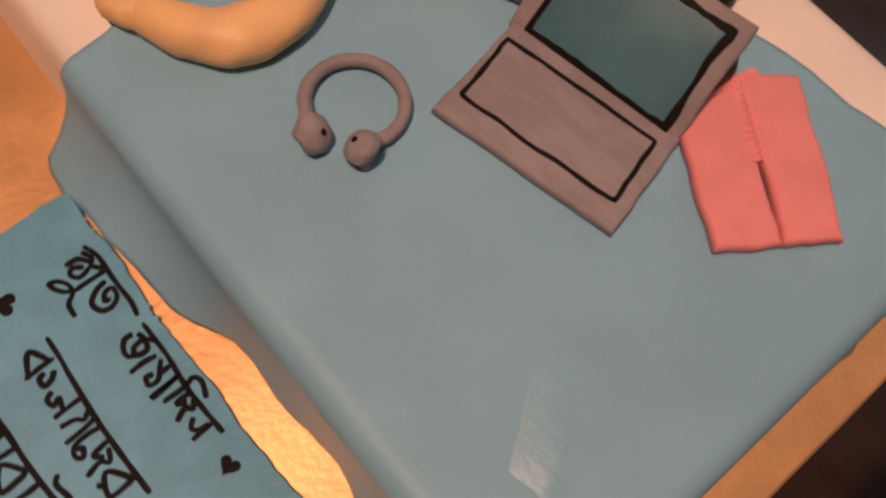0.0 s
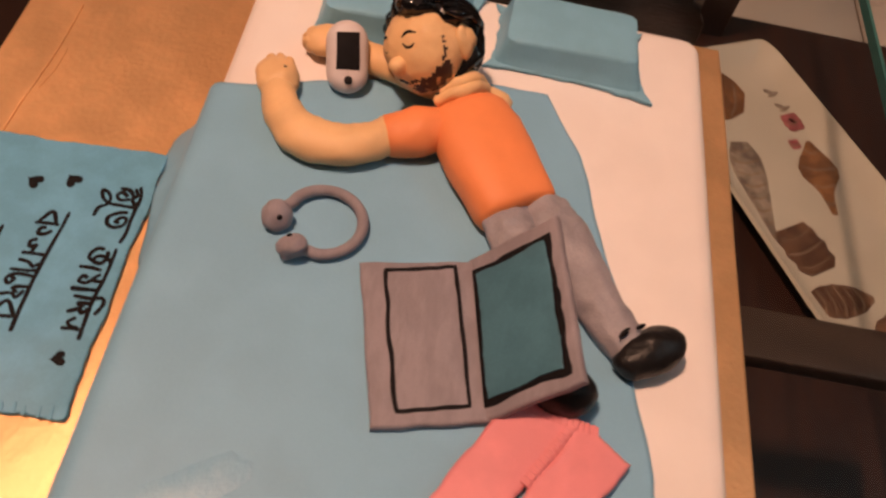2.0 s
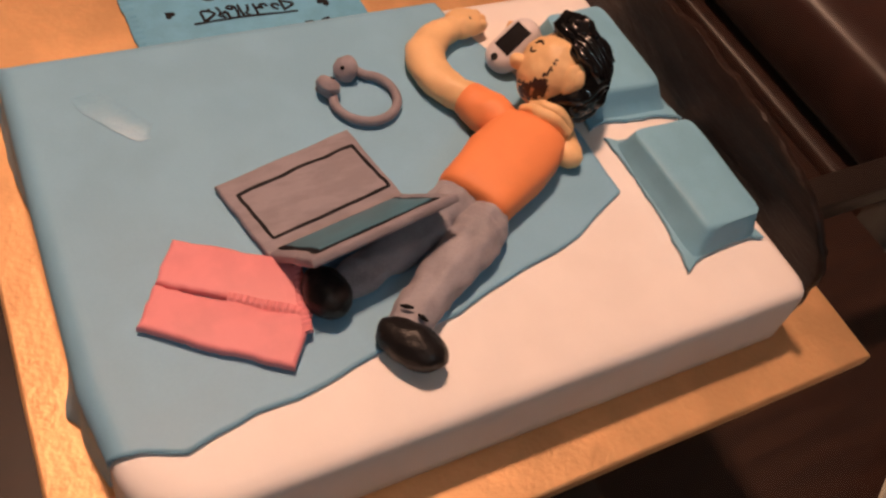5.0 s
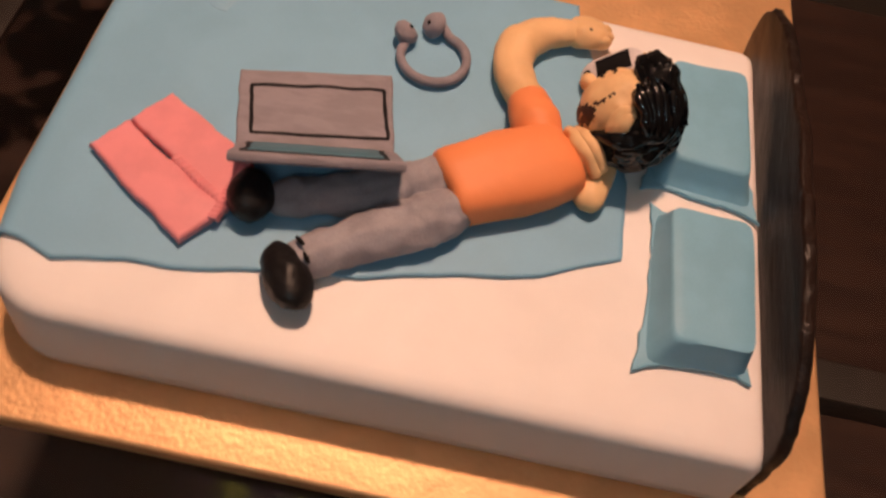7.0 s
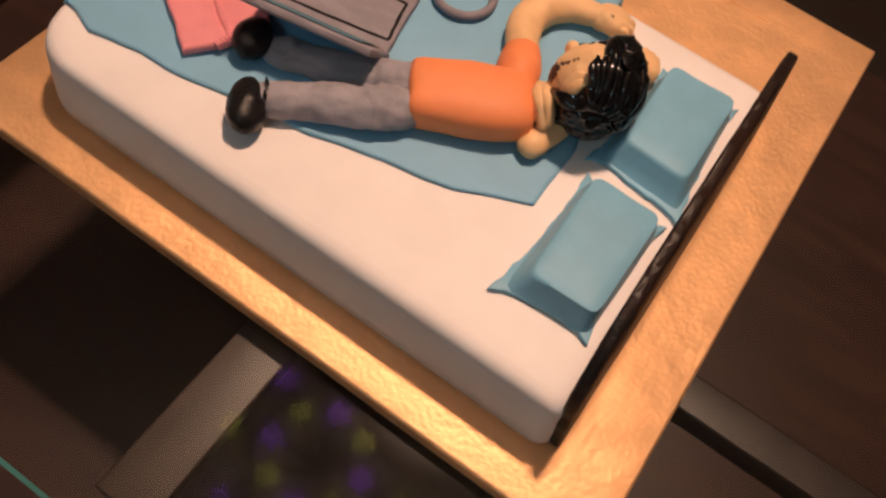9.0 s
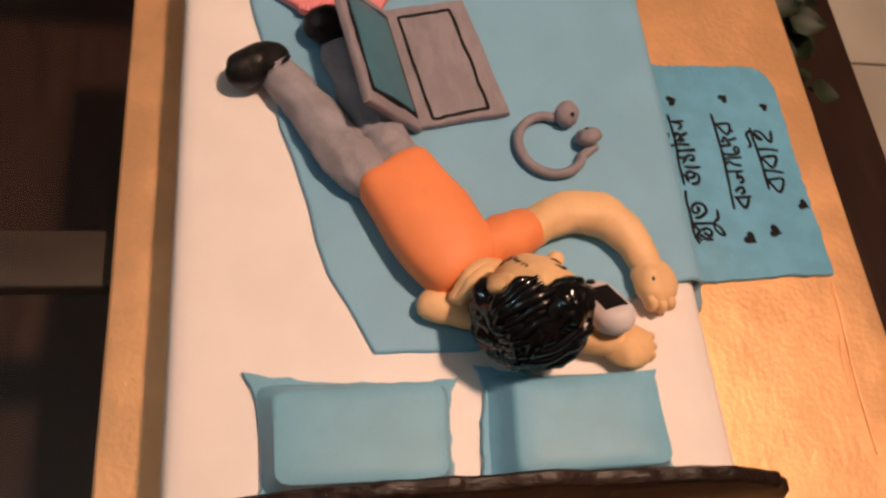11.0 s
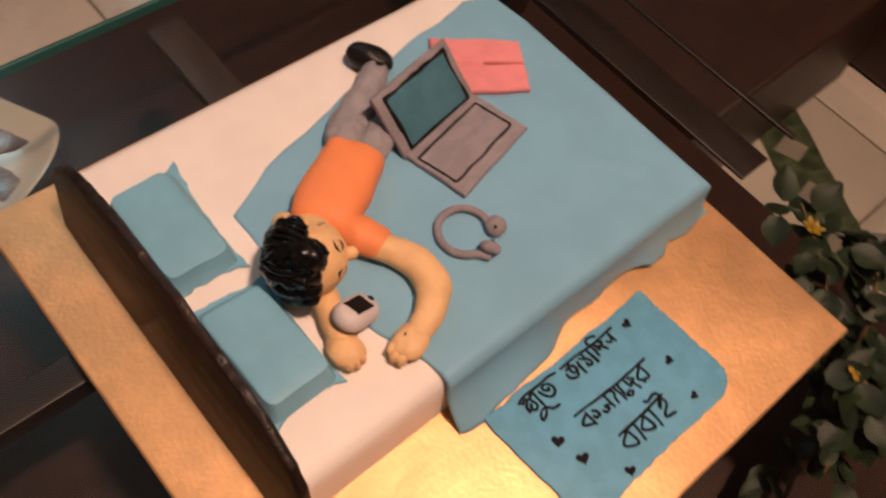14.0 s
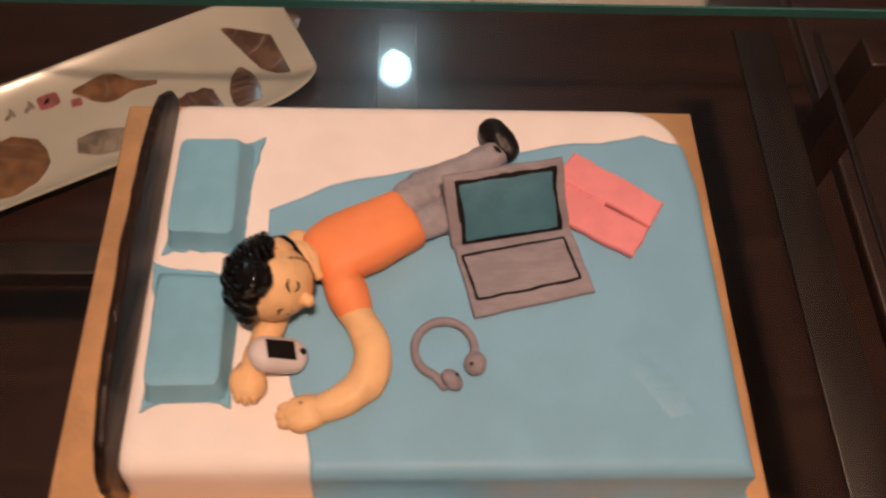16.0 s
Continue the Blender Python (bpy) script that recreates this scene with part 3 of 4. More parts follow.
# nose, ear with its rim, neck rolls
ellipsoid(bm, HEAD + Vector((0.86, -0.52, 0.12)).normalized() * 0.218, (0.050, 0.042, 0.045), facing(face), 22, 14, S_SKIN)
EAR = HEAD + Vector((0.20, 0.80, 0.54)).normalized() * 0.206
ear_turn = Matrix((face, crown, earward)).transposed()
ellipsoid(bm, EAR, (0.056, 0.092, 0.034), ear_turn, 28, 16, S_SKIN, 0.05)
ellipsoid(bm, EAR + ear_turn @ Vector((-0.018, 0.012, 0.018)), (0.034, 0.055, 0.026), ear_turn, 20, 12, S_SKIN, 0.1)
ellipsoid(bm, (1.42, 2.47, 0.60), (0.085, 0.11, 0.075), facing((0.6, 0.6, 0.2)), 24, 14, S_SKIN, 0.15)
tube(bm, [(1.49, 2.37, 0.61), (1.462, 2.44, 0.655), (1.41, 2.51, 0.655), (1.35, 2.565, 0.60)], [0.03, 0.042, 0.042, 0.03], 22, S_SKIN, 8, 0.25)
tube(bm, [(1.455, 2.38, 0.64), (1.43, 2.44, 0.68), (1.38, 2.50, 0.675), (1.33, 2.545, 0.62)], [0.025, 0.034, 0.036, 0.028], 22, S_SKIN, 8, 0.25)
# hair: one kneaded cap with combed grooves, thicker towards the back, and rolled lumps
rows = []
for j in range(0, 57):
    ring = []
    for i in range(120):
        phi = 2 * math.pi * i / 120
        edge = radians(interp(math.degrees(phi), (0, 30, 55, 72, 100, 125, 150, 180, 225, 270, 320, 360), (112, 106, 96, 74, 80, 104, 112, 104, 98, 98, 112, 112)) + 5 * noise.noise(Vector((math.cos(phi) * 4, math.sin(phi) * 4, 1))))
        q = (j + 0.4) / 56
        th = edge * q
        d = -face * math.cos(th) + (crown * math.cos(phi) + earward * math.sin(phi)) * math.sin(th)
        comb = math.sin(15 * (d.dot(earward) * 1.1 + 0.5 * d.dot(crown)) + 3.0 * noise.noise(d * 2.2) + 1.5)
        lump = noise.noise(d * 3.4 + Vector((2, 0, 5)))
        r = 0.249 + 0.018 * max(0.0, -d.x) + 0.012 * comb + 0.020 * lump + 0.006 * noise.noise(d * 13)
        rim = max(0.0, (q - 0.86) / 0.14)
        r = r * math.sqrt(max(0.0, 1 - rim * rim)) + 0.198 * (1 - math.sqrt(max(0.0, 1 - rim * rim)))
        ring.append(HEAD + d * r + Vector((-0.008, 0.006, 0)))
    rows.append(ring)
loft(bm, rows, S_HAIR)


def roll(at, out, along, size):
    """A thick rolled lock: a lump with a groove beside it."""
    at, along = Vector(at).normalized(), Vector(along).normalized()
    c = HEAD + at * out
    ellipsoid(bm, c, size, facing(along, at), 30, 18, S_HAIR, 0.22, 16)


roll((-0.36, -0.30, 0.86), 0.228, (0.5, -0.8, 0.1), (0.122, 0.098, 0.092))
roll((-0.10, -0.24, 0.95), 0.226, (0.3, -0.9, 0.1), (0.10, 0.045, 0.04))
roll((-0.72, 0.10, 0.68), 0.232, (0.6, -0.4, 0.6), (0.13, 0.062, 0.06))
roll((-0.80, -0.42, 0.42), 0.215, (0.3, -0.8, 0.5), (0.12, 0.06, 0.06))
roll((-0.62, 0.55, 0.55), 0.226, (0.7, 0.2, 0.5), (0.13, 0.055, 0.052))
roll((-0.20, 0.86, 0.10), 0.215, (0.8, 0.2, -0.5), (0.12, 0.06, 0.055))
# loose strands combed from the ear to the back
locks = random.Random(11)
for k in range(9):
    e0 = -0.25 + 0.13 * k
    pts = []
    for m in range(6):
        q = m / 5
        d = crown * (0.62 - 0.5 * q) + earward * (e0 + 0.25 * q) - face * (-0.05 + 0.95 * q) + Vector((locks.uniform(-0.04, 0.04), locks.uniform(-0.04, 0.04), 0))
        pts.append(HEAD + d.normalized() * (0.250 + 0.014 * math.sin(math.pi * q) + locks.uniform(0, 0.008)))
    w = locks.uniform(0.014, 0.024)
    tube(bm, pts, [w * 0.5, w, w, w, w * 0.8, w * 0.3], 8, S_HAIR, n=4, wobble=0.2)
# closed eyelids and brows
for e, u in ((0.30, 0.36), (-0.40, 0.26)):
    tube(bm, [on_head(e - 0.15, u + 0.16), on_head(e - 0.03, u + 0.24), on_head(e + 0.14, u + 0.20)], [0.003, 0.008, 0.004], 8, S_INK)
    tube(bm, [on_head(e - 0.11, u + 0.02), on_head(e - 0.02, u - 0.05), on_head(e + 0.08, u - 0.05), on_head(e + 0.14, u)], [0.003, 0.006, 0.006, 0.003], 8, S_INK)
tube(bm, [on_head(-0.02, -0.46, 1.02), on_head(-0.12, -0.42, 1.02), on_head(-0.24, -0.42, 1.01)], [0.004, 0.008, 0.004], 8, S_INK)
# hand-kneaded folds and lumps
legs = Vector((0.82, 0.57, 0))
side = Vector((-0.57, 0.82, 0))
bmesh.ops.recalc_face_normals(bm, faces=bm.faces)
bm.normal_update()
cloth = {v for f in bm.faces if f.material_index == S_TROUSER for v in f.verts}
flesh = {v for f in bm.faces if f.material_index in (S_SKIN, S_SHIRT, S_SHOE) for v in f.verts}
shift = {}
for v in cloth:
    q = Vector((v.co.dot(legs) * 4.5, v.co.dot(side) * 13, v.co.z * 13))
    fold = abs(noise.noise(q)) - 0.25
    hip = max(0.0, 1 - abs(v.co.dot(legs) - 3.36) / 0.12)
    shift[v] = v.normal * (0.022 * fold + 0.011 * noise.noise(v.co * 16) + hip * 0.022 * noise.noise(Vector((v.co.dot(legs) * 22, v.co.dot(side) * 7, 1))))
for v in flesh:
    shift[v] = v.normal * (0.010 * noise.noise(v.co * 10) + 0.004 * noise.noise(v.co * 30))
for v, d in shift.items():
    v.co += d
solo("sleeping_doll", bm, [SKIN, ORANGE, TROUSER, BLACK, HAIR, BEARD, INK], (1.8, 2.6, TOP), "fondant doll in orange shirt and grey trousers asleep on blanket", "doll")

# ---- laptop ----
lap = thing("laptop", (2.65, 2.5, TOP), "open grey fondant laptop with teal screen on the blanket", "laptop")
LZ = TOP + 0.024
A, B, C, E = (2.374, 2.165), (3.084, 2.334), (2.968, 2.80), (2.262, 2.655)
bm = bmesh.new()
slab(bm, ragged([A, B, C, E], 0.06, 0.008, 6), LZ, LZ + 0.045, 0.014)
deck = part("keyboard_deck", bm, GREY, lap, "grey slab with streaks")
bm = bmesh.new()
K = [(2.396, 2.275), (3.003, 2.413), (2.927, 2.694), (2.312, 2.560)]
for a, b in zip(K, K[1:] + K[:1]):
    a, b = Vector(a), Vector(b)
    ribbon(bm, [a.lerp(b, k / 8) + Vector((0.009 * noise.noise(Vector((a.x * 9, k * 0.7, 1))), 0.009 * noise.noise(Vector((a.y * 9, k * 0.7, 7))))) for k in range(9)], 0.021, LZ + 0.043, 0.007)
part("keyboard_outline", bm, INK, deck, "hand-drawn black ink outline")
# lid in its own plane: u along the hinge, v up the lid
hinge, along = Vector((2.262, 2.612, LZ + 0.028)), Vector((0.706, 0.137, 0.005))
rise = ((Vector((2.205, 2.885, 0.79)) - hinge) + (Vector((2.886, 3.07, 0.845)) - hinge - along)) / 2
normal = along.cross(rise).normalized()


def lid(u, v, w=0.0):
    return hinge + along * u + rise * v - normal * w


def lid_piece(outline, w0, w1, r=0.01):
    bm = bmesh.new()
    slab(bm, outline, w0, w1, r)
    for vert in bm.verts:
        u, v, w = vert.co.x / 0.72, vert.co.y / 0.40, vert.co.z
        vert.co = lid(u, v, w)
    return bm


screen_lid = part("screen_lid", lid_piece(ragged([(-0.005, 0.0), (0.725, 0.0), (0.725, 0.40), (-0.005, 0.40)], 0.06, 0.007, 8), 0.0, 0.045, 0.014), GREY, lap, "grey screen lid standing tilted back")
F0, F1, G0, G1 = 0.075, 0.662, 0.022, 0.35
part("screen_frame", lid_piece(ragged([(F0 - 0.018, G0 - 0.016), (F1 + 0.016, G0 - 0.018), (F1 + 0.018, G1 + 0.014), (F0 - 0.014, G1 + 0.016)], 0.03, 0.016, 2), -0.004, 0.006, 0.003), INK, screen_lid, "black painted screen border")
part("screen", lid_piece(ragged([(F0 + 0.012, G0 + 0.012), (F1 - 0.012, G0 + 0.012), (F1 - 0.012, G1 - 0.012), (F0 + 0.012, G1 - 0.012)], 0.03, 0.013, 5), -0.009, 0.0, 0.003), SCREEN, screen_lid, "matte teal screen")

# ---- headphones ----
hp = thing("headphones", (2.2, 1.98, TOP), "grey fondant headphones lying on the blue blanket", "headphones")
HZ = TOP + 0.024
bm = bmesh.new()
arc = []
for k in range(15):
    a = radians(-18 + 268 * k / 14)
    arc.append((2.200 + 0.168 * math.cos(a), 1.975 + 0.168 * math.sin(a), HZ + 0.03))
arc = [(2.40, 1.86, HZ + 0.034)] + arc + [(2.19, 1.755, HZ + 0.034)]
tube(bm, arc, [0.025] * len(arc), 14, 0, 5, 0.08)
part("headband", bm, GREY, hp, "thick rolled grey band")
for c, d, size, dent in (((2.365, 1.875, HZ + 0.06), (-0.55, -0.30, 0.75), (0.042, 0.068, 0.066), True), ((2.235, 1.783, HZ + 0.06), (0.60, 0.40, 0.66), (0.042, 0.07, 0.068), True)):
    bm = bmesh.new()
    ellipsoid(bm, c, size, facing(d, (0, 1, 0.1) if dent else (0, 0, 1)), 26, 16, 0, 0.1)
    cup = part("ear_cup", bm, GREY, hp, "rounded grey ear cup")
    if dent:
        # black bead in place of a hollow: its colour gives the dent's shade
        bm = bmesh.new()
        ellipsoid(bm, Vector(c) + Vector(d).normalized() * 0.043, (0.006, 0.012, 0.012), facing(d, (0, 1, 0.1)), 10, 8)
        part("dent_shade", bm, INK, cup, "small dark bead painted as the shade in a dent")

# ---- toy phone ----
ph = thing("toy_phone", (1.3, 1.9, TOP), "pale grey fondant phone with black screen propped on hand", "phone")
axis = Vector((0.77, 0.18, -0.61)).normalized()
turn = facing(axis)
pc = Vector((1.305, 1.90, 0.60))


def phone_piece(outline, w0, w1, r):
    bm = bmesh.new()
    slab(bm, outline, w0, w1, r, steps=5)
    for vert in bm.verts:
        vert.co = pc + turn @ vert.co
    return bm


body = part("phone_body", phone_piece(rounded(-0.165, 0.18, -0.10, 0.10, (0.098, 0.098, 0.098, 0.098), 8), -0.085, 0.045, 0.06), PHONE, ph, "rounded pale grey body")
part("phone_screen", phone_piece(ragged([(-0.10, -0.052), (0.075, -0.056), (0.078, 0.054), (-0.10, 0.056)], 0.04, 0.008, 3), 0.038, 0.049, 0.003), MATTE, body, "black painted screen")
part("phone_button", phone_piece(rounded(0.105, 0.145, -0.02, 0.02, (0.018,) * 4, 4), 0.03, 0.05, 0.004), BLACK, body, "round black button")

# ---- pink trousers laid on the blanket ----
pk = thing("pink_shorts", (3.2, 2.95, TOP), "folded coral pink fondant shorts on the blanket", "shorts")
PZ = TOP + 0.022


def puff(x, y):
    waist = max(0.0, 3.12 - x)
    return 0.05 * max(0.0, waist - 0.05) + 0.004 * noise.noise(Vector((x * 8, y * 8, 3)))


bm = bmesh.new()
slab(bm, ragged([(3.335, 2.565), (3.40, 2.66), (3.458, 2.762), (3.41, 2.80), (3.355, 2.825), (3.285, 2.87), (3.22, 2.915), (3.18, 2.94), (3.00, 3.06), (2.89, 3.10), (2.845, 2.97), (2.90, 2.83), (3.10, 2.70)], 0.025, 0.010, 1), PZ, PZ + 0.055, 0.02, lift=puff)
part("short_leg", bm, PINK, pk, "coral pink flattened leg")
bm = bmesh.new()
slab(bm, ragged([(3.461, 2.768), (3.52, 2.85), (3.58, 2.945), (3.32, 3.14), (3.05, 3.325), (2.975, 3.22), (2.90, 3.112), (3.01, 3.066), (3.186, 2.946), (3.23, 2.928), (3.295, 2.887), (3.362, 2.842), (3.416, 2.806)], 0.025, 0.010, 9), PZ, PZ + 0.058, 0.02, lift=puff)
part("short_leg", bm, PINK, pk, "coral pink flattened leg")
bm = bmesh.new()
strip = []
for k in range(49):
    q = Vector((2.915, 3.105)).lerp(Vector((3.2, 2.92)), k / 48)
    w = 0.5 + 0.5 * math.sin(k * 1.57)
    strip.append([(q.x - 0.017, q.y - 0.026, PZ + 0.045 + puff(*q)), (q.x - 0.008, q.y - 0.012, PZ + 0.056 + 0.012 * w + puff(*q)), (q.x + 0.008, q.y + 0.012, PZ + 0.058 + 0.012 * w + puff(*q)), (q.x + 0.017, q.y + 0.026, PZ + 0.045 + puff(*q))])
loft(bm, strip)
part("seam", bm, PINK, pk, "pressed crinkled seam")
bm = bmesh.new()
strip = []
for k in range(57):
    q = Vector((2.872, 2.87)).lerp(Vector((2.935, 3.19)), k / 56)
    w = 0.5 + 0.5 * math.sin(k * 1.57)
    strip.append([(q.x - 0.012, q.y, PZ + 0.03 + puff(*q)), (q.x - 0.004, q.y, PZ + 0.058 + 0.01 * w + puff(*q)), (q.x + 0.03, q.y, PZ + 0.058 + 0.008 * w + puff(*q)), (q.x + 0.05, q.y, PZ + 0.045 + puff(*q))])
loft(bm, strip)
part("waistband", bm, PINK, pk, "gathered waistband with pressed pleats")

# ---- greeting plaque with hand lettering ----
pq = thing("greeting_plaque", (2.4, 0.7, 0), "blue fondant plaque with black Bengali lettering on gold board", "plaque")
bm = bmesh.new()
slab(bm, ragged([(1.655, 1.085), (1.68, 0.66), (1.70, 0.235), (2.4, 0.245), (2.98, 0.25), (3.07, 0.29), (3.125, 0.37), (3.11, 0.75), (3.09, 1.095), (2.4, 1.08)], 0.022, 0.016, 12), 0.004, 0.03, 0.008)
sheet = part("sheet", bm, PLAQUE, pq, "thin rolled blue sheet with rough cut rim")
bm = bmesh.new()
crimp = random.Random(3)
for k in range(15):
    y = 0.33 + 0.05 * k + crimp.uniform(-0.01, 0.01)
    ribbon(bm, [(3.06 - crimp.uniform(0, 0.02), y), (3.08, y + 0.004), (3.10, y + 0.008)], 0.024, 0.025, 0.008, n=3)
for k in range(26):
    x = 1.74 + 0.051 * k + crimp.uniform(-0.012, 0.012)
    ribbon(bm, [(x, 1.05 - crimp.uniform(0, 0.015)), (x + 0.006, 1.066), (x + 0.01, 1.078)], 0.022, 0.025, 0.006, n=3)
part("crimped_rim", bm, PLAQUE, sheet, "small pressed pleats along the rim")
# hand lettering: strokes on a sheet whose first axis runs down the letters and second axis back along the line
LETTERS = {
    "শুভ": [
        [(20.7, 148.3), (16.0, 163.3), (15.0, 180.0), (13.3, 196.7), (10.0, 220.0), (14.0, 236.7)],
        [(20.7, 196.0), (33.3, 196.7), (45.0, 191.3), (43.3, 180.0), (33.3, 174.0), (22.7, 176.7), (20.7, 186.0), (28.3, 188.7), (34.0, 183.3), (28.3, 180.0)],
        [(15.0, 203.3), (26.7, 206.7), (50.0, 213.3)],
        [(50.0, 213.3), (50.0, 222.7), (55.0, 232.0), (63.3, 236.7), (60.0, 224.0), (51.7, 213.3), (61.7, 208.3), (65.0, 195.0)],
        [(23.3, 217.3), (36.7, 218.0), (42.0, 226.7), (36.0, 230.0), (27.3, 222.0)],
        [(20.0, 222.0), (26.7, 232.0), (40.0, 237.3)],
        [(14.0, 206.0), (20.7, 217.3), (15.3, 222.7), (19.3, 234.0)],
    ],
    "জন্মদিন": [
        [(35.3, 14.0), (34.3, 40.0), (32.7, 63.3), (30.0, 80.0), (25.3, 103.3), (22.0, 140.0)],
        [(37.3, 28.0), (48.3, 30.7), (60.7, 33.3)],
        [(39.3, 30.0), (50.0, 34.3), (54.0, 40.7), (46.0, 45.3)],
        [(31.3, 68.7), (22.0, 68.7), (18.0, 60.0), (25.3, 46.0)],
        [(31.3, 68.7), (43.3, 72.0), (57.3, 76.7)],
        [(32.3, 62.0), (48.7, 65.7), (40.7, 58.7)],
        [(34.7, 56.0), (40.7, 50.7), (46.7, 56.7), (60.0, 55.0)],
        [(30.0, 80.0), (46.7, 84.7), (64.0, 88.7)],
        [(30.7, 81.3), (46.7, 83.3), (63.3, 86.7)],
        [(29.3, 92.7), (40.7, 96.7), (32.0, 104.0)],
        [(40.7, 96.7), (48.3, 93.3), (56.7, 97.3), (53.3, 104.0), (46.7, 100.0)],
        [(32.7, 109.3), (46.7, 115.0), (62.0, 118.7)],
        [(23.3, 117.3), (30.7, 128.0), (43.3, 131.3), (46.7, 124.7), (36.0, 120.0), (30.7, 128.0), (32.0, 137.3)],
        [(46.7, 124.7), (53.3, 130.7), (52.0, 138.3), (45.0, 143.3), (36.0, 140.7)],
    ],
    "কন্যাদের": [
        [(118.3, 35.0), (117.0, 56.7), (113.7, 96.7), (110.0, 126.7), (103.7, 163.3), (100.3, 180.0), (97.0, 203.3)],
        [(119.7, 54.7), (145.7, 62.0), (135.0, 78.7), (121.0, 56.7)],
        [(143.0, 72.0), (147.0, 75.3), (144.3, 76.7)],
        [(119.7, 90.7), (126.7, 81.7), (133.7, 88.7), (149.7, 89.3)],
        [(115.0, 95.0), (133.7, 97.0), (127.0, 88.0)],
        [(113.7, 108.7), (125.0, 113.3), (140.0, 116.0), (146.3, 110.0), (141.7, 103.3), (136.7, 108.7), (141.7, 113.3)],
        [(111.7, 118.0), (125.0, 119.3), (145.7, 124.0)],
        [(111.7, 127.3), (119.7, 124.7), (124.3, 130.0), (129.7, 133.3), (139.7, 137.3)],
        [(109.7, 140.0), (121.7, 143.3), (139.0, 147.3)],
        [(128.3, 145.3), (124.3, 156.0), (131.7, 154.7), (133.0, 163.3), (125.0, 165.3)],
        [(111.0, 176.7), (118.3, 172.7), (127.0, 174.0), (126.3, 182.0), (119.0, 182.0)],
        [(104.3, 184.7), (121.7, 189.3), (136.3, 192.0)],
        [(108.3, 186.0), (118.3, 206.7), (132.3, 192.7)],
    ],
    "বাবাই": [
        [(183.3, 79.3), (182.0, 100.0), (181.7, 118.3), (180.7, 136.7), (178.3, 160.0), (175.0, 191.7)],
        [(166.7, 112.0), (173.3, 106.7), (171.7, 90.7), (176.7, 85.0), (185.3, 86.7)],
        [(186.0, 88.7), (192.0, 96.7), (198.0, 105.3), (191.3, 102.0), (186.7, 90.7)],
        [(186.7, 86.7), (200.0, 91.7), (213.3, 114.0), (222.0, 95.3)],
        [(182.0, 119.3), (203.3, 125.0), (221.3, 132.7)],
        [(183.3, 134.0), (198.0, 157.3), (212.0, 141.3), (185.3, 134.7)],
        [(179.3, 157.3), (196.7, 163.3), (215.3, 171.7)],
        [(178.7, 174.0), (193.3, 200.7), (208.7, 182.0), (180.0, 174.3)],
    ],
}
MARKS = (((52.6, -8.3), (2.833, 0.979)), ((225.1, 50.6), (2.817, 0.368)), ((104.1, 256.3), (1.916, 0.701)), ((229.9, 233.1), (2.136, 0.301)))
SOLVE = np.linalg.lstsq(np.array([(a, b, 1.0) for (a, b), _ in MARKS]), np.array([q for _, q in MARKS]), rcond=None)[0]
for word, strokes in LETTERS.items():
    bm = bmesh.new()
    for stroke in strokes:
        ribbon(bm, [tuple(np.array((a, b, 1.0)) @ SOLVE) for a, b in stroke], 0.0215, 0.029, 0.005, n=6)
    part("lettering", bm, INK, sheet, "hand-written black word " + word)


def heart(c, size, turn):
    bm = bmesh.new()
    pts = []
    for k in range(24):
        a = 2 * math.pi * k / 24
        x, y = 16 * math.sin(a) ** 3, 13 * math.cos(a) - 5 * math.cos(2 * a) - 2 * math.cos(3 * a) - math.cos(4 * a)
        ca, sa = math.cos(radians(turn)), math.sin(radians(turn))
        pts.append((c[0] + size * (x * ca - y * sa) / 16, c[1] + size * (x * sa + y * ca) / 16))
    slab(bm, pts[::-1], 0.029, 0.036, 0.003)
    return bm


for c, s, a in (((2.833, 0.979), 0.036, 20), ((2.867, 0.63), 0.034, 40), ((2.817, 0.368), 0.03, 30), ((2.136, 0.301), 0.036, -30), ((1.963, 0.533), 0.042, -20), ((1.916, 0.701), 0.042, -40)):
    part("heart", heart(c, s, a), INK, sheet, "small black drawn heart")

# ---- shell tray on the lower shelf ----
tray = thing("shell_tray", (-0.9, 5.7, -2.0), "cream ceramic tray printed with brown shells on lower shelf", "tray")
bm = bmesh.new()
TRAY = [Vector(q) for q in ((-1.93, 4.17), (1.19, 5.86), (0.50, 7.24), (-2.56, 5.46))]
rings = []
for ins, z in ((0.22, 0.0), (0.09, 0.03), (0.0, 0.17), (0.012, 0.19), (0.03, 0.18), (0.10, 0.06), (0.19, 0.04)):
    ring = []
    for u, v in rounded(0, 1, 0, 1, (0.24, 0.07, 0.07, 0.20), 8):
        u, v = 0.5 + (u - 0.5) * (1 - ins), 0.5 + (v - 0.5) * (1 - 2 * ins)
        p = TRAY[0].lerp(TRAY[1], u).lerp(TRAY[3].lerp(TRAY[2], u), v)
        ring.append((p.x, p.y, -1.995 + z))
    rings.append(ring)
loft(bm, rings)
dish = part("dish", bm, CERAMIC, tray, "glazed cream dish with raised rim")


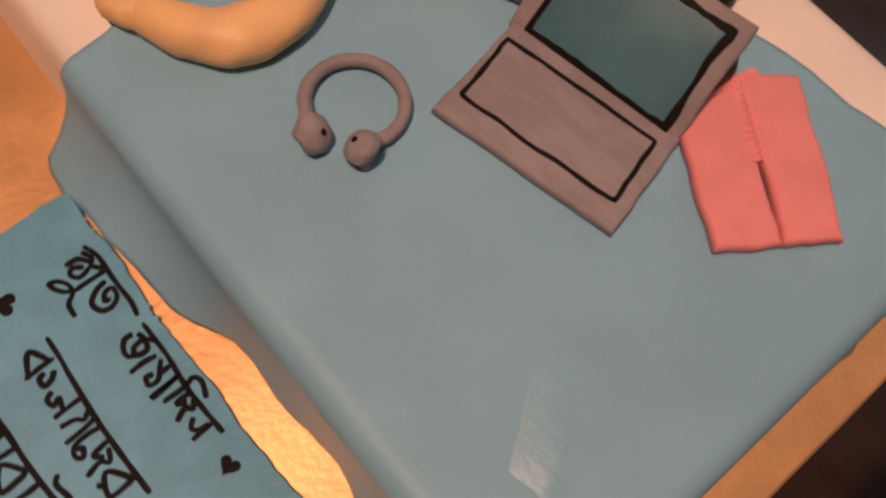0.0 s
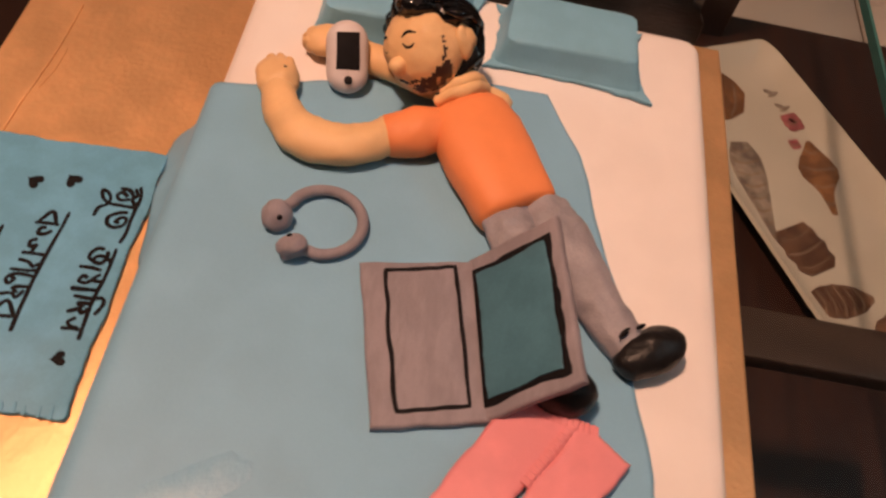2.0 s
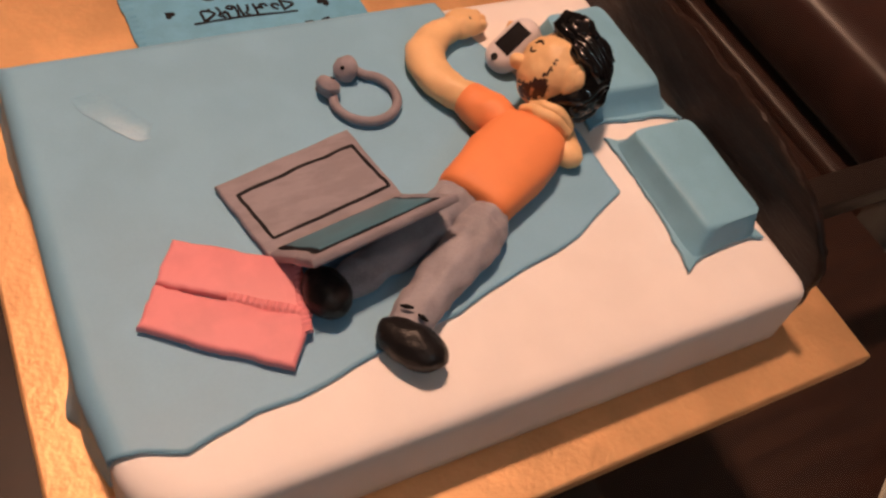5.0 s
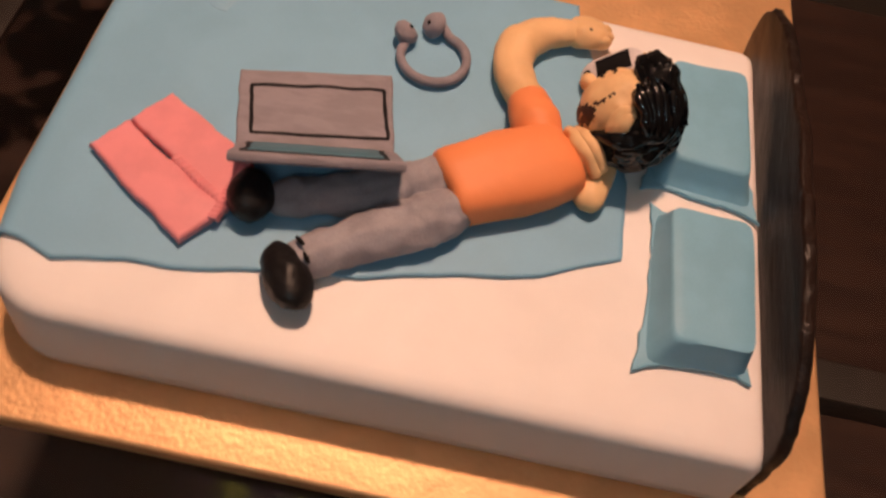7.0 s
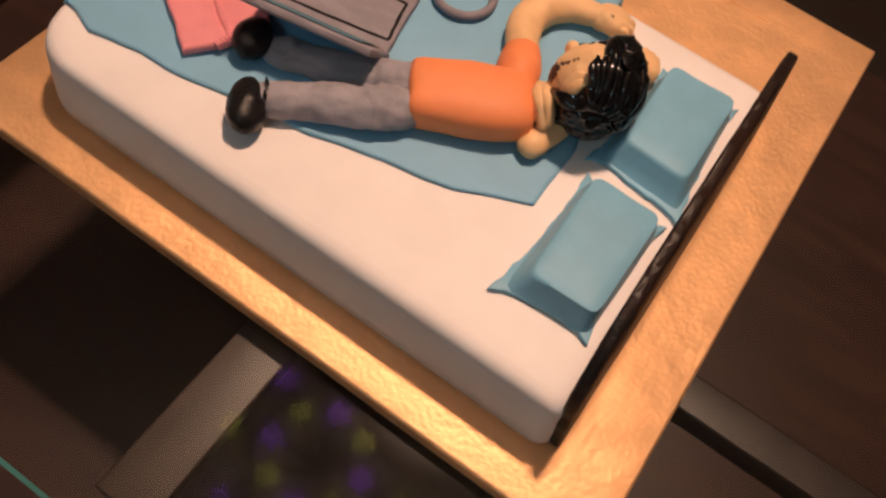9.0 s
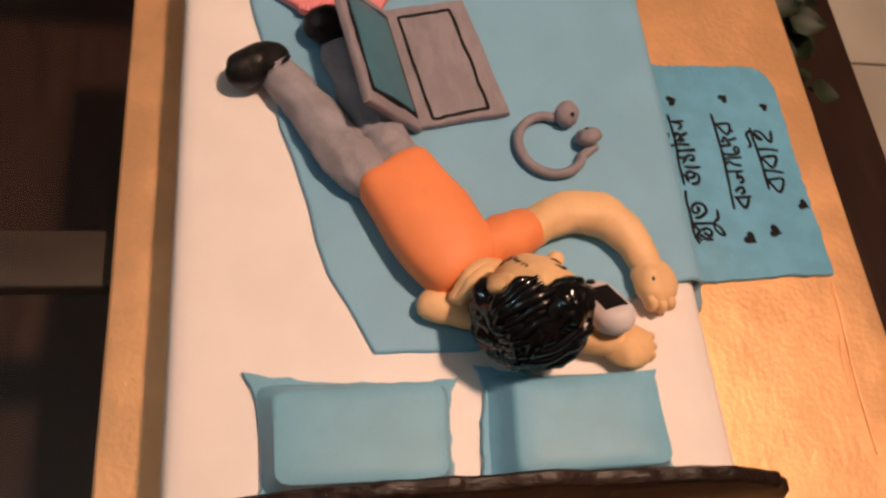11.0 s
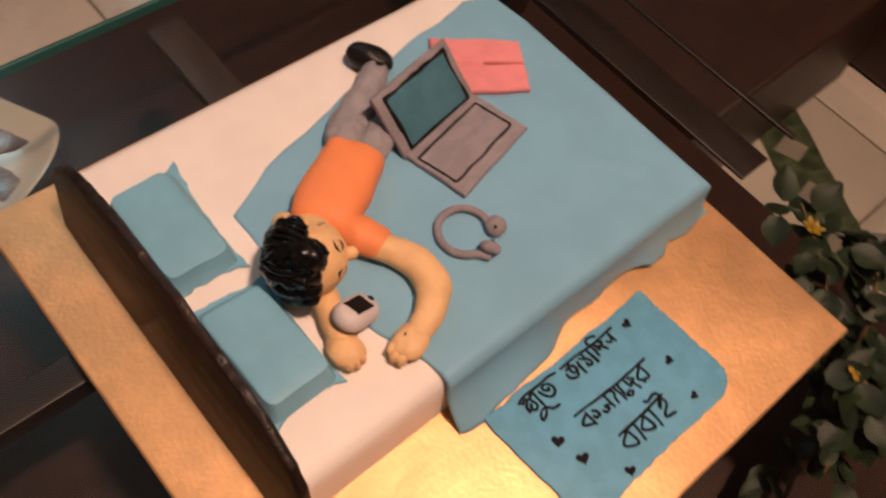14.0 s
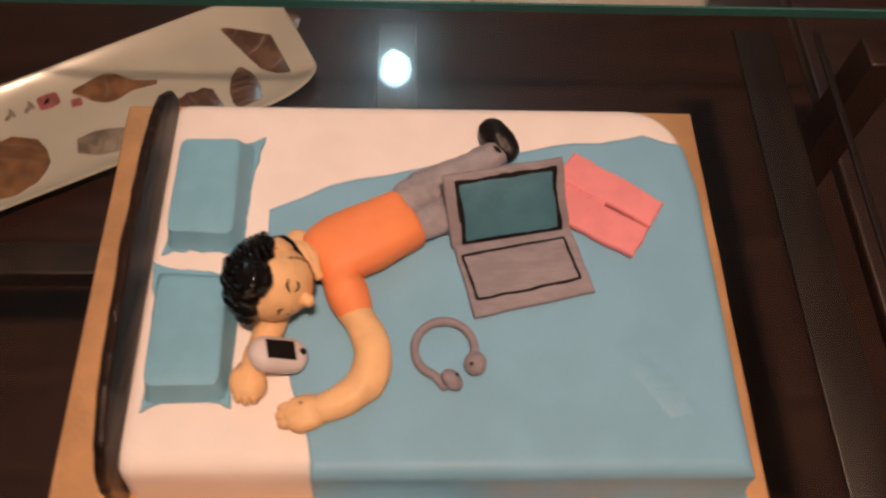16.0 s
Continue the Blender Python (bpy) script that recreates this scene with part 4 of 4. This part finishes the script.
def shell_print(a, b, width, profile, mat, label, ribs=6):
    """A printed shell from a to b, laid 1 mm above the glaze, with paler ribs across it."""
    a, b = Vector(a), Vector(b)
    across = Vector((-(b - a).y, (b - a).x)).normalized()
    n = 24
    span = np.linspace(0, 1, len(profile))

    def reach(q):
        return width * float(np.interp(q, span, profile)) * (1 + 0.07 * noise.noise(Vector((q * 9, a.x * 5, a.y))))

    near = [a.lerp(b, q / n) - across * reach(q / n) for q in range(n + 1)]
    far = [a.lerp(b, q / n) + across * reach(q / n) for q in range(n, -1, -1)]
    bm = bmesh.new()
    slab(bm, near + far, -1.957, -1.943, 0.003)
    for k in range(ribs):
        q = (k + 0.6) / (ribs + 0.3)
        c = a.lerp(b, q)
        w = reach(q) * 0.86
        ribbon(bm, [c - across * w, c + (b - a).normalized() * 0.035 - across * w * 0.2, c - across * -w], 0.014 + 0.008 * (k % 2), -1.944, 0.003, 1, 4)
    return part("shell_print", bm, [mat, SHELLC], dish, label)


CONE, WHELK, OVAL, BLOCK, FAN = (0.55, 0.95, 1, 0.85, 0.66, 0.45, 0.25, 0.06), (0.1, 0.4, 0.8, 1, 0.95, 0.55, 0.3, 0.2, 0.12), (0.12, 0.7, 0.95, 1, 0.9, 0.65, 0.15), (0.8, 1, 0.92, 1.08, 0.95, 1, 0.6), (0.2, 0.55, 0.85, 1, 1, 0.8, 0.4)
shell_print((-1.80, 4.48), (-1.72, 5.22), 0.33, FAN, SHELLO, "printed brown fan shell", 4)
shell_print((-1.2, 5.13), (-0.12, 5.38), 0.15, CONE, SHELLB, "printed pale ribbed cone shell", 8)
shell_print((-1.38, 5.80), (-0.56, 5.95), 0.19, WHELK, SHELLO, "printed orange brown whelk shell", 4)
shell_print((-0.32, 5.50), (0.08, 5.76), 0.20, BLOCK, SHELLA, "printed brown block of coral", 3)
shell_print((0.43, 5.56), (0.26, 6.16), 0.16, OVAL, SHELLA, "printed dark oval shell", 7)
shell_print((-0.02, 6.72), (0.85, 6.22), 0.24, CONE[::-1], SHELLA, "printed dark brown horned shell", 3)
shell_print((0.67, 6.60), (0.74, 6.93), 0.12, BLOCK, SHELLA, "printed dark shell horn", 2)
shell_print((-1.68, 5.63), (-1.50, 5.73), 0.09, BLOCK, CORAL, "printed pink coral", 1)
shell_print((-1.36, 5.65), (-1.26, 5.69), 0.05, BLOCK, CORAL, "printed purple bead", 1)
for k in range(5):
    q = Vector((-1.95, 5.42)).lerp(Vector((-1.62, 5.62)), k / 4)
    shell_print((q.x, q.y), (q.x + 0.06 * (-1) ** k - 0.03, q.y + 0.10), 0.022, OVAL, SHELLB, "printed grey weed frond", 0)

# ---- smear of shiny film on the blanket ----
bm = bmesh.new()
slab(bm, ragged([(3.27, 1.95), (3.24, 1.86), (3.33, 1.72), (3.43, 1.58), (3.56, 1.60), (3.52, 1.72), (3.42, 1.86), (3.33, 1.95)], 0.03, 0.02, 21), TOP + 0.0235, TOP + 0.0258, 0.0008)
solo("film_smear", bm, FILM, (3.4, 1.75, TOP), "pale wrinkled shiny smear on the blue blanket", "smear")

# ---- trailing plant on the lower shelf ----
plant = thing("trailing_plant", (4.6, -0.3, -2.0), "artificial trailing plant with green leaves and yellow flowers", "plant")
rng = random.Random(5)
leaf_mesh = None
STEMS = (((4.6, -0.4, -1.98), (4.7, -0.1, -1.2), (4.9, 0.35, -0.7), (5.2, 0.9, -0.55)), ((4.6, -0.4, -1.98), (5.0, -0.2, -1.1), (5.3, 0.1, -0.7), (5.5, 0.4, -0.6)), ((4.5, -0.4, -1.98), (4.4, -0.5, -1.2), (4.1, -0.5, -0.8), (3.6, -0.6, -0.75)),
         ((4.4, -0.4, -1.98), (3.9, -0.6, -1.6), (3.2, -0.7, -1.5), (2.5, -0.75, -1.7)), ((4.5, -0.4, -1.98), (4.6, -0.7, -1.0), (4.5, -0.55, -0.7), (4.2, -0.35, -0.6)), ((4.6, -0.4, -1.98), (5.2, -0.6, -1.3), (5.7, -0.4, -0.9), (5.9, 0.1, -0.8)))
spots = []
for k, st in enumerate(STEMS):
    bm = bmesh.new()
    tube(bm, st, (0.03, 0.022, 0.018, 0.01), 8, 0, 8, 0.2)
    part("stem", bm, TWIG, plant, "thin tan stem")
    line = smooth_line(st, 8)
    for c in line[6:]:
        for _ in range(2 if k < 3 or k == 4 else 1):
            spots.append(c + Vector((rng.uniform(-0.22, 0.22), rng.uniform(-0.2, 0.2), rng.uniform(-0.1, 0.12))))
for c in spots:
    if leaf_mesh is None:
        bm = bmesh.new()
        rows = []
        for i in range(7):
            t = i / 6
            w = 0.135 * math.sin(math.pi * (0.06 + 0.9 * t) ** 0.8)
            rows.append([(0.36 * t - 0.02, -w, 0.05 * t * t), (0.36 * t - 0.02, -w * 0.5, -0.012 + 0.05 * t * t), (0.36 * t - 0.02, 0, -0.025 + 0.05 * t * t), (0.36 * t - 0.02, w * 0.5, -0.012 + 0.05 * t * t), (0.36 * t - 0.02, w, 0.05 * t * t)])
        vs = [[bm.verts.new(Vector(q) + BASE[plant]) for q in r] for r in rows]
        for a, b in zip(vs, vs[1:]):
            for i in range(4):
                bm.faces.new((a[i], b[i], b[i + 1], a[i + 1]))
        ob = part("leaf", bm, LEAF, plant)
        leaf_mesh = ob.data
    else:
        ob = new("leaf", leaf_mesh)
        ob.parent = plant
    size = rng.uniform(0.5, 0.98)
    ob.matrix_local = Matrix.LocRotScale((c - BASE[plant]) * D, Euler((rng.uniform(-0.6, 0.6), rng.uniform(-0.5, 0.5), rng.uniform(0, 6.28))), (size, size, size))
for c in ((5.05, 0.70, -0.52), (4.35, -0.3, -0.62), (4.2, -0.62, -0.7)):
    bm = bmesh.new()
    for k in range(6):
        a = k * math.pi / 3
        ellipsoid(bm, (c[0] + 0.05 * math.cos(a), c[1] + 0.05 * math.sin(a), c[2] + 0.02), (0.05, 0.028, 0.014), facing((math.cos(a), math.sin(a), 0.5)), 10, 6)
    ellipsoid(bm, (c[0], c[1], c[2] + 0.02), (0.024, 0.024, 0.02), None, 10, 6)
    part("flower", bm, YELLOW, plant, "small yellow artificial flower")

# ---- lamps that show as reflections in the glass; the dish shade is added, unseen ----
bulb = thing("cold_lamp", (1.5, 28.6, 27.6), "cold white round lamp hanging from ceiling", "lamp")
bm = bmesh.new()
ellipsoid(bm, (1.5, 28.6, 26.9), (0.75, 0.75, 1.0))
part("globe", bm, COLD, bulb, "glowing cold white globe")
bm = bmesh.new()
tube(bm, [(1.5, 28.6, 27.8), (1.5, 28.6, 28.3), (1.5, 28.6, 29.98)], [0.12, 0.1, 0.2], 12)
part("holder", bm, IRON, bulb, "short metal holder")

# no fixture is known here; dish and rod only dress the key light
shade = thing("added_lamp_shade", (2.6, -3.1, 20.1), "unseen metal dish shade added above the overhead key light", "lamp")
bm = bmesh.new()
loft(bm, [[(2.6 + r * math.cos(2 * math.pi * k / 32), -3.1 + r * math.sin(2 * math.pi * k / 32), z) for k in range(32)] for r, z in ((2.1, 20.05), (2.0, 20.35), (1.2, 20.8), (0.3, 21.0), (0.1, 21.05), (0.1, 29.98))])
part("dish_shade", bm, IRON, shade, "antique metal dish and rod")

fan = thing("chandelier", (4.5, 0.0, 21.0), "ornate metal chandelier with purple and yellow glass flowers", "chandelier")
bm = bmesh.new()
tube(bm, [(4.5, 0.0, 20.2), (4.5, 0.0, 21.5), (4.5, 0.0, 29.98)], [0.12, 0.1, 0.12], 12)
part("rod", bm, IRON, fan, "metal rod")
for k in range(8):
    a = k * math.pi / 4 + 0.2
    c, s_ = math.cos(a), math.sin(a)
    bm = bmesh.new()
    tube(bm, [(4.5 + r * c, 0.0 + r * s_, z) for r, z in ((0.1, 20.6), (1.0, 20.1), (2.0, 20.3), (2.7, 20.9), (2.5, 21.4), (2.1, 21.2), (2.2, 20.9))], [0.07, 0.09, 0.09, 0.08, 0.07, 0.06, 0.05], 10)
    part("arm", bm, IRON, fan, "curled metal arm")
    for r, z in ((1.4, 20.0), (2.75, 20.7)):
        bm = bmesh.new()
        for m in range(6):
            b = m * math.pi / 3
            ellipsoid(bm, (4.5 + r * c + 0.22 * math.cos(b), 0.0 + r * s_ + 0.22 * math.sin(b), z), (0.22, 0.11, 0.06), facing((math.cos(b), math.sin(b), 0.4)), 12, 8)
        part("glass_flower", bm, GLOWP if (k + int(r)) % 2 else GLOWY, fan, "lit coloured glass flower")

# ---- dark furniture round the table ----
def sofa(name, x0, x1, y0, y1, z1, label):
    ob = thing(name, ((x0 + x1) / 2, (y0 + y1) / 2, FLOOR_Z), label, "sofa")
    bm = bmesh.new()
    box(bm, x0, x1, y0, y1, FLOOR_Z + 0.01, z1 - 1.2, r=0.15)
    part("base", bm, WOOD, ob, "dark wooden base")
    bm = bmesh.new()
    box(bm, x0 + 0.1, x1 - 0.1, y0 + 0.1, y1 - 0.1, z1 - 1.19, z1, r=0.4)
    part("seat_cushion", bm, LEATHER, ob, "dark brown leather cushion")


sofa("sofa", -5.5, 2.9, -12.0, -5.3, -1.4, "dark brown leather sofa beside the glass table")
sofa("sofa", 12.0, 18.0, -6.0, 8.0, -1.2, "dark reddish brown leather sofa beside the table end")

sofa("sofa", -10.5, -4.2, -4.9, 2.0, -1.6, "dark brown leather armchair seat beside the table head")

cab = thing("side_cabinet", (9, 5.5, FLOOR_Z), "low dark wooden cabinet beside the glass table", "cabinet")
bm = bmesh.new()
box(bm, 6.5, 11.6, 2.45, 9.5, FLOOR_Z + 0.01, -2.25, r=0.05)
part("body", bm, WOOD, cab, "dark brown wooden body")
bm = bmesh.new()
box(bm, 6.4, 11.7, 2.35, 9.6, -2.245, -2.05, r=0.06)
part("top_board", bm, WOOD, cab, "dark brown wooden top")

# ---- floor tiles ----
tile_mesh = None
for i in range(-6, 8):
    for j in range(-6, 8):
        if tile_mesh is None:
            bm = bmesh.new()
            slab(bm, [(-1.98, -1.98), (1.98, -1.98), (1.98, 1.98), (-1.98, 1.98)], FLOOR_Z - 0.038, FLOOR_Z, 0.015, steps=1)
            ob = part("tile", bm, TILE, floor, base=(0, 0, FLOOR_Z))
            tile_mesh = ob.data
            ob.location = (0, 0, 0)
        else:
            ob = new("tile", tile_mesh)
        ob.parent = floor
        ob.location = (D * (i * 4.0 + 1.0), D * (j * 4.0 + 2.6), 0)
rim_tile = None
for k in range(17, 25):
    if rim_tile is None:
        bm = bmesh.new()
        box(bm, -0.42, 0.42, -0.42, 0.42, FLOOR_Z + 0.001, FLOOR_Z + 0.012)
        for a in range(4):
            slab(bm, [(0.0, -0.3 + 0.02), (0.25, 0.0), (0.0, 0.3), (-0.25, 0.0)], FLOOR_Z + 0.006, FLOOR_Z + 0.018, 0.004, 1, steps=1)
        ob = part("border_tile", bm, [BORDER, TILE], floor, "dark green patterned border tile", False, (0, 0, FLOOR_Z))
        rim_tile = ob.data
    else:
        ob = new("border_tile", rim_tile)
    ob.parent = floor
    ob.location = (D * (9.4 + 0.46 * (k - 20) * 0.86), D * (1.3 + 0.86 * (k - 20) * 0.86 + 0.0), 0)
    ob.rotation_euler = (0, 0, radians(60))
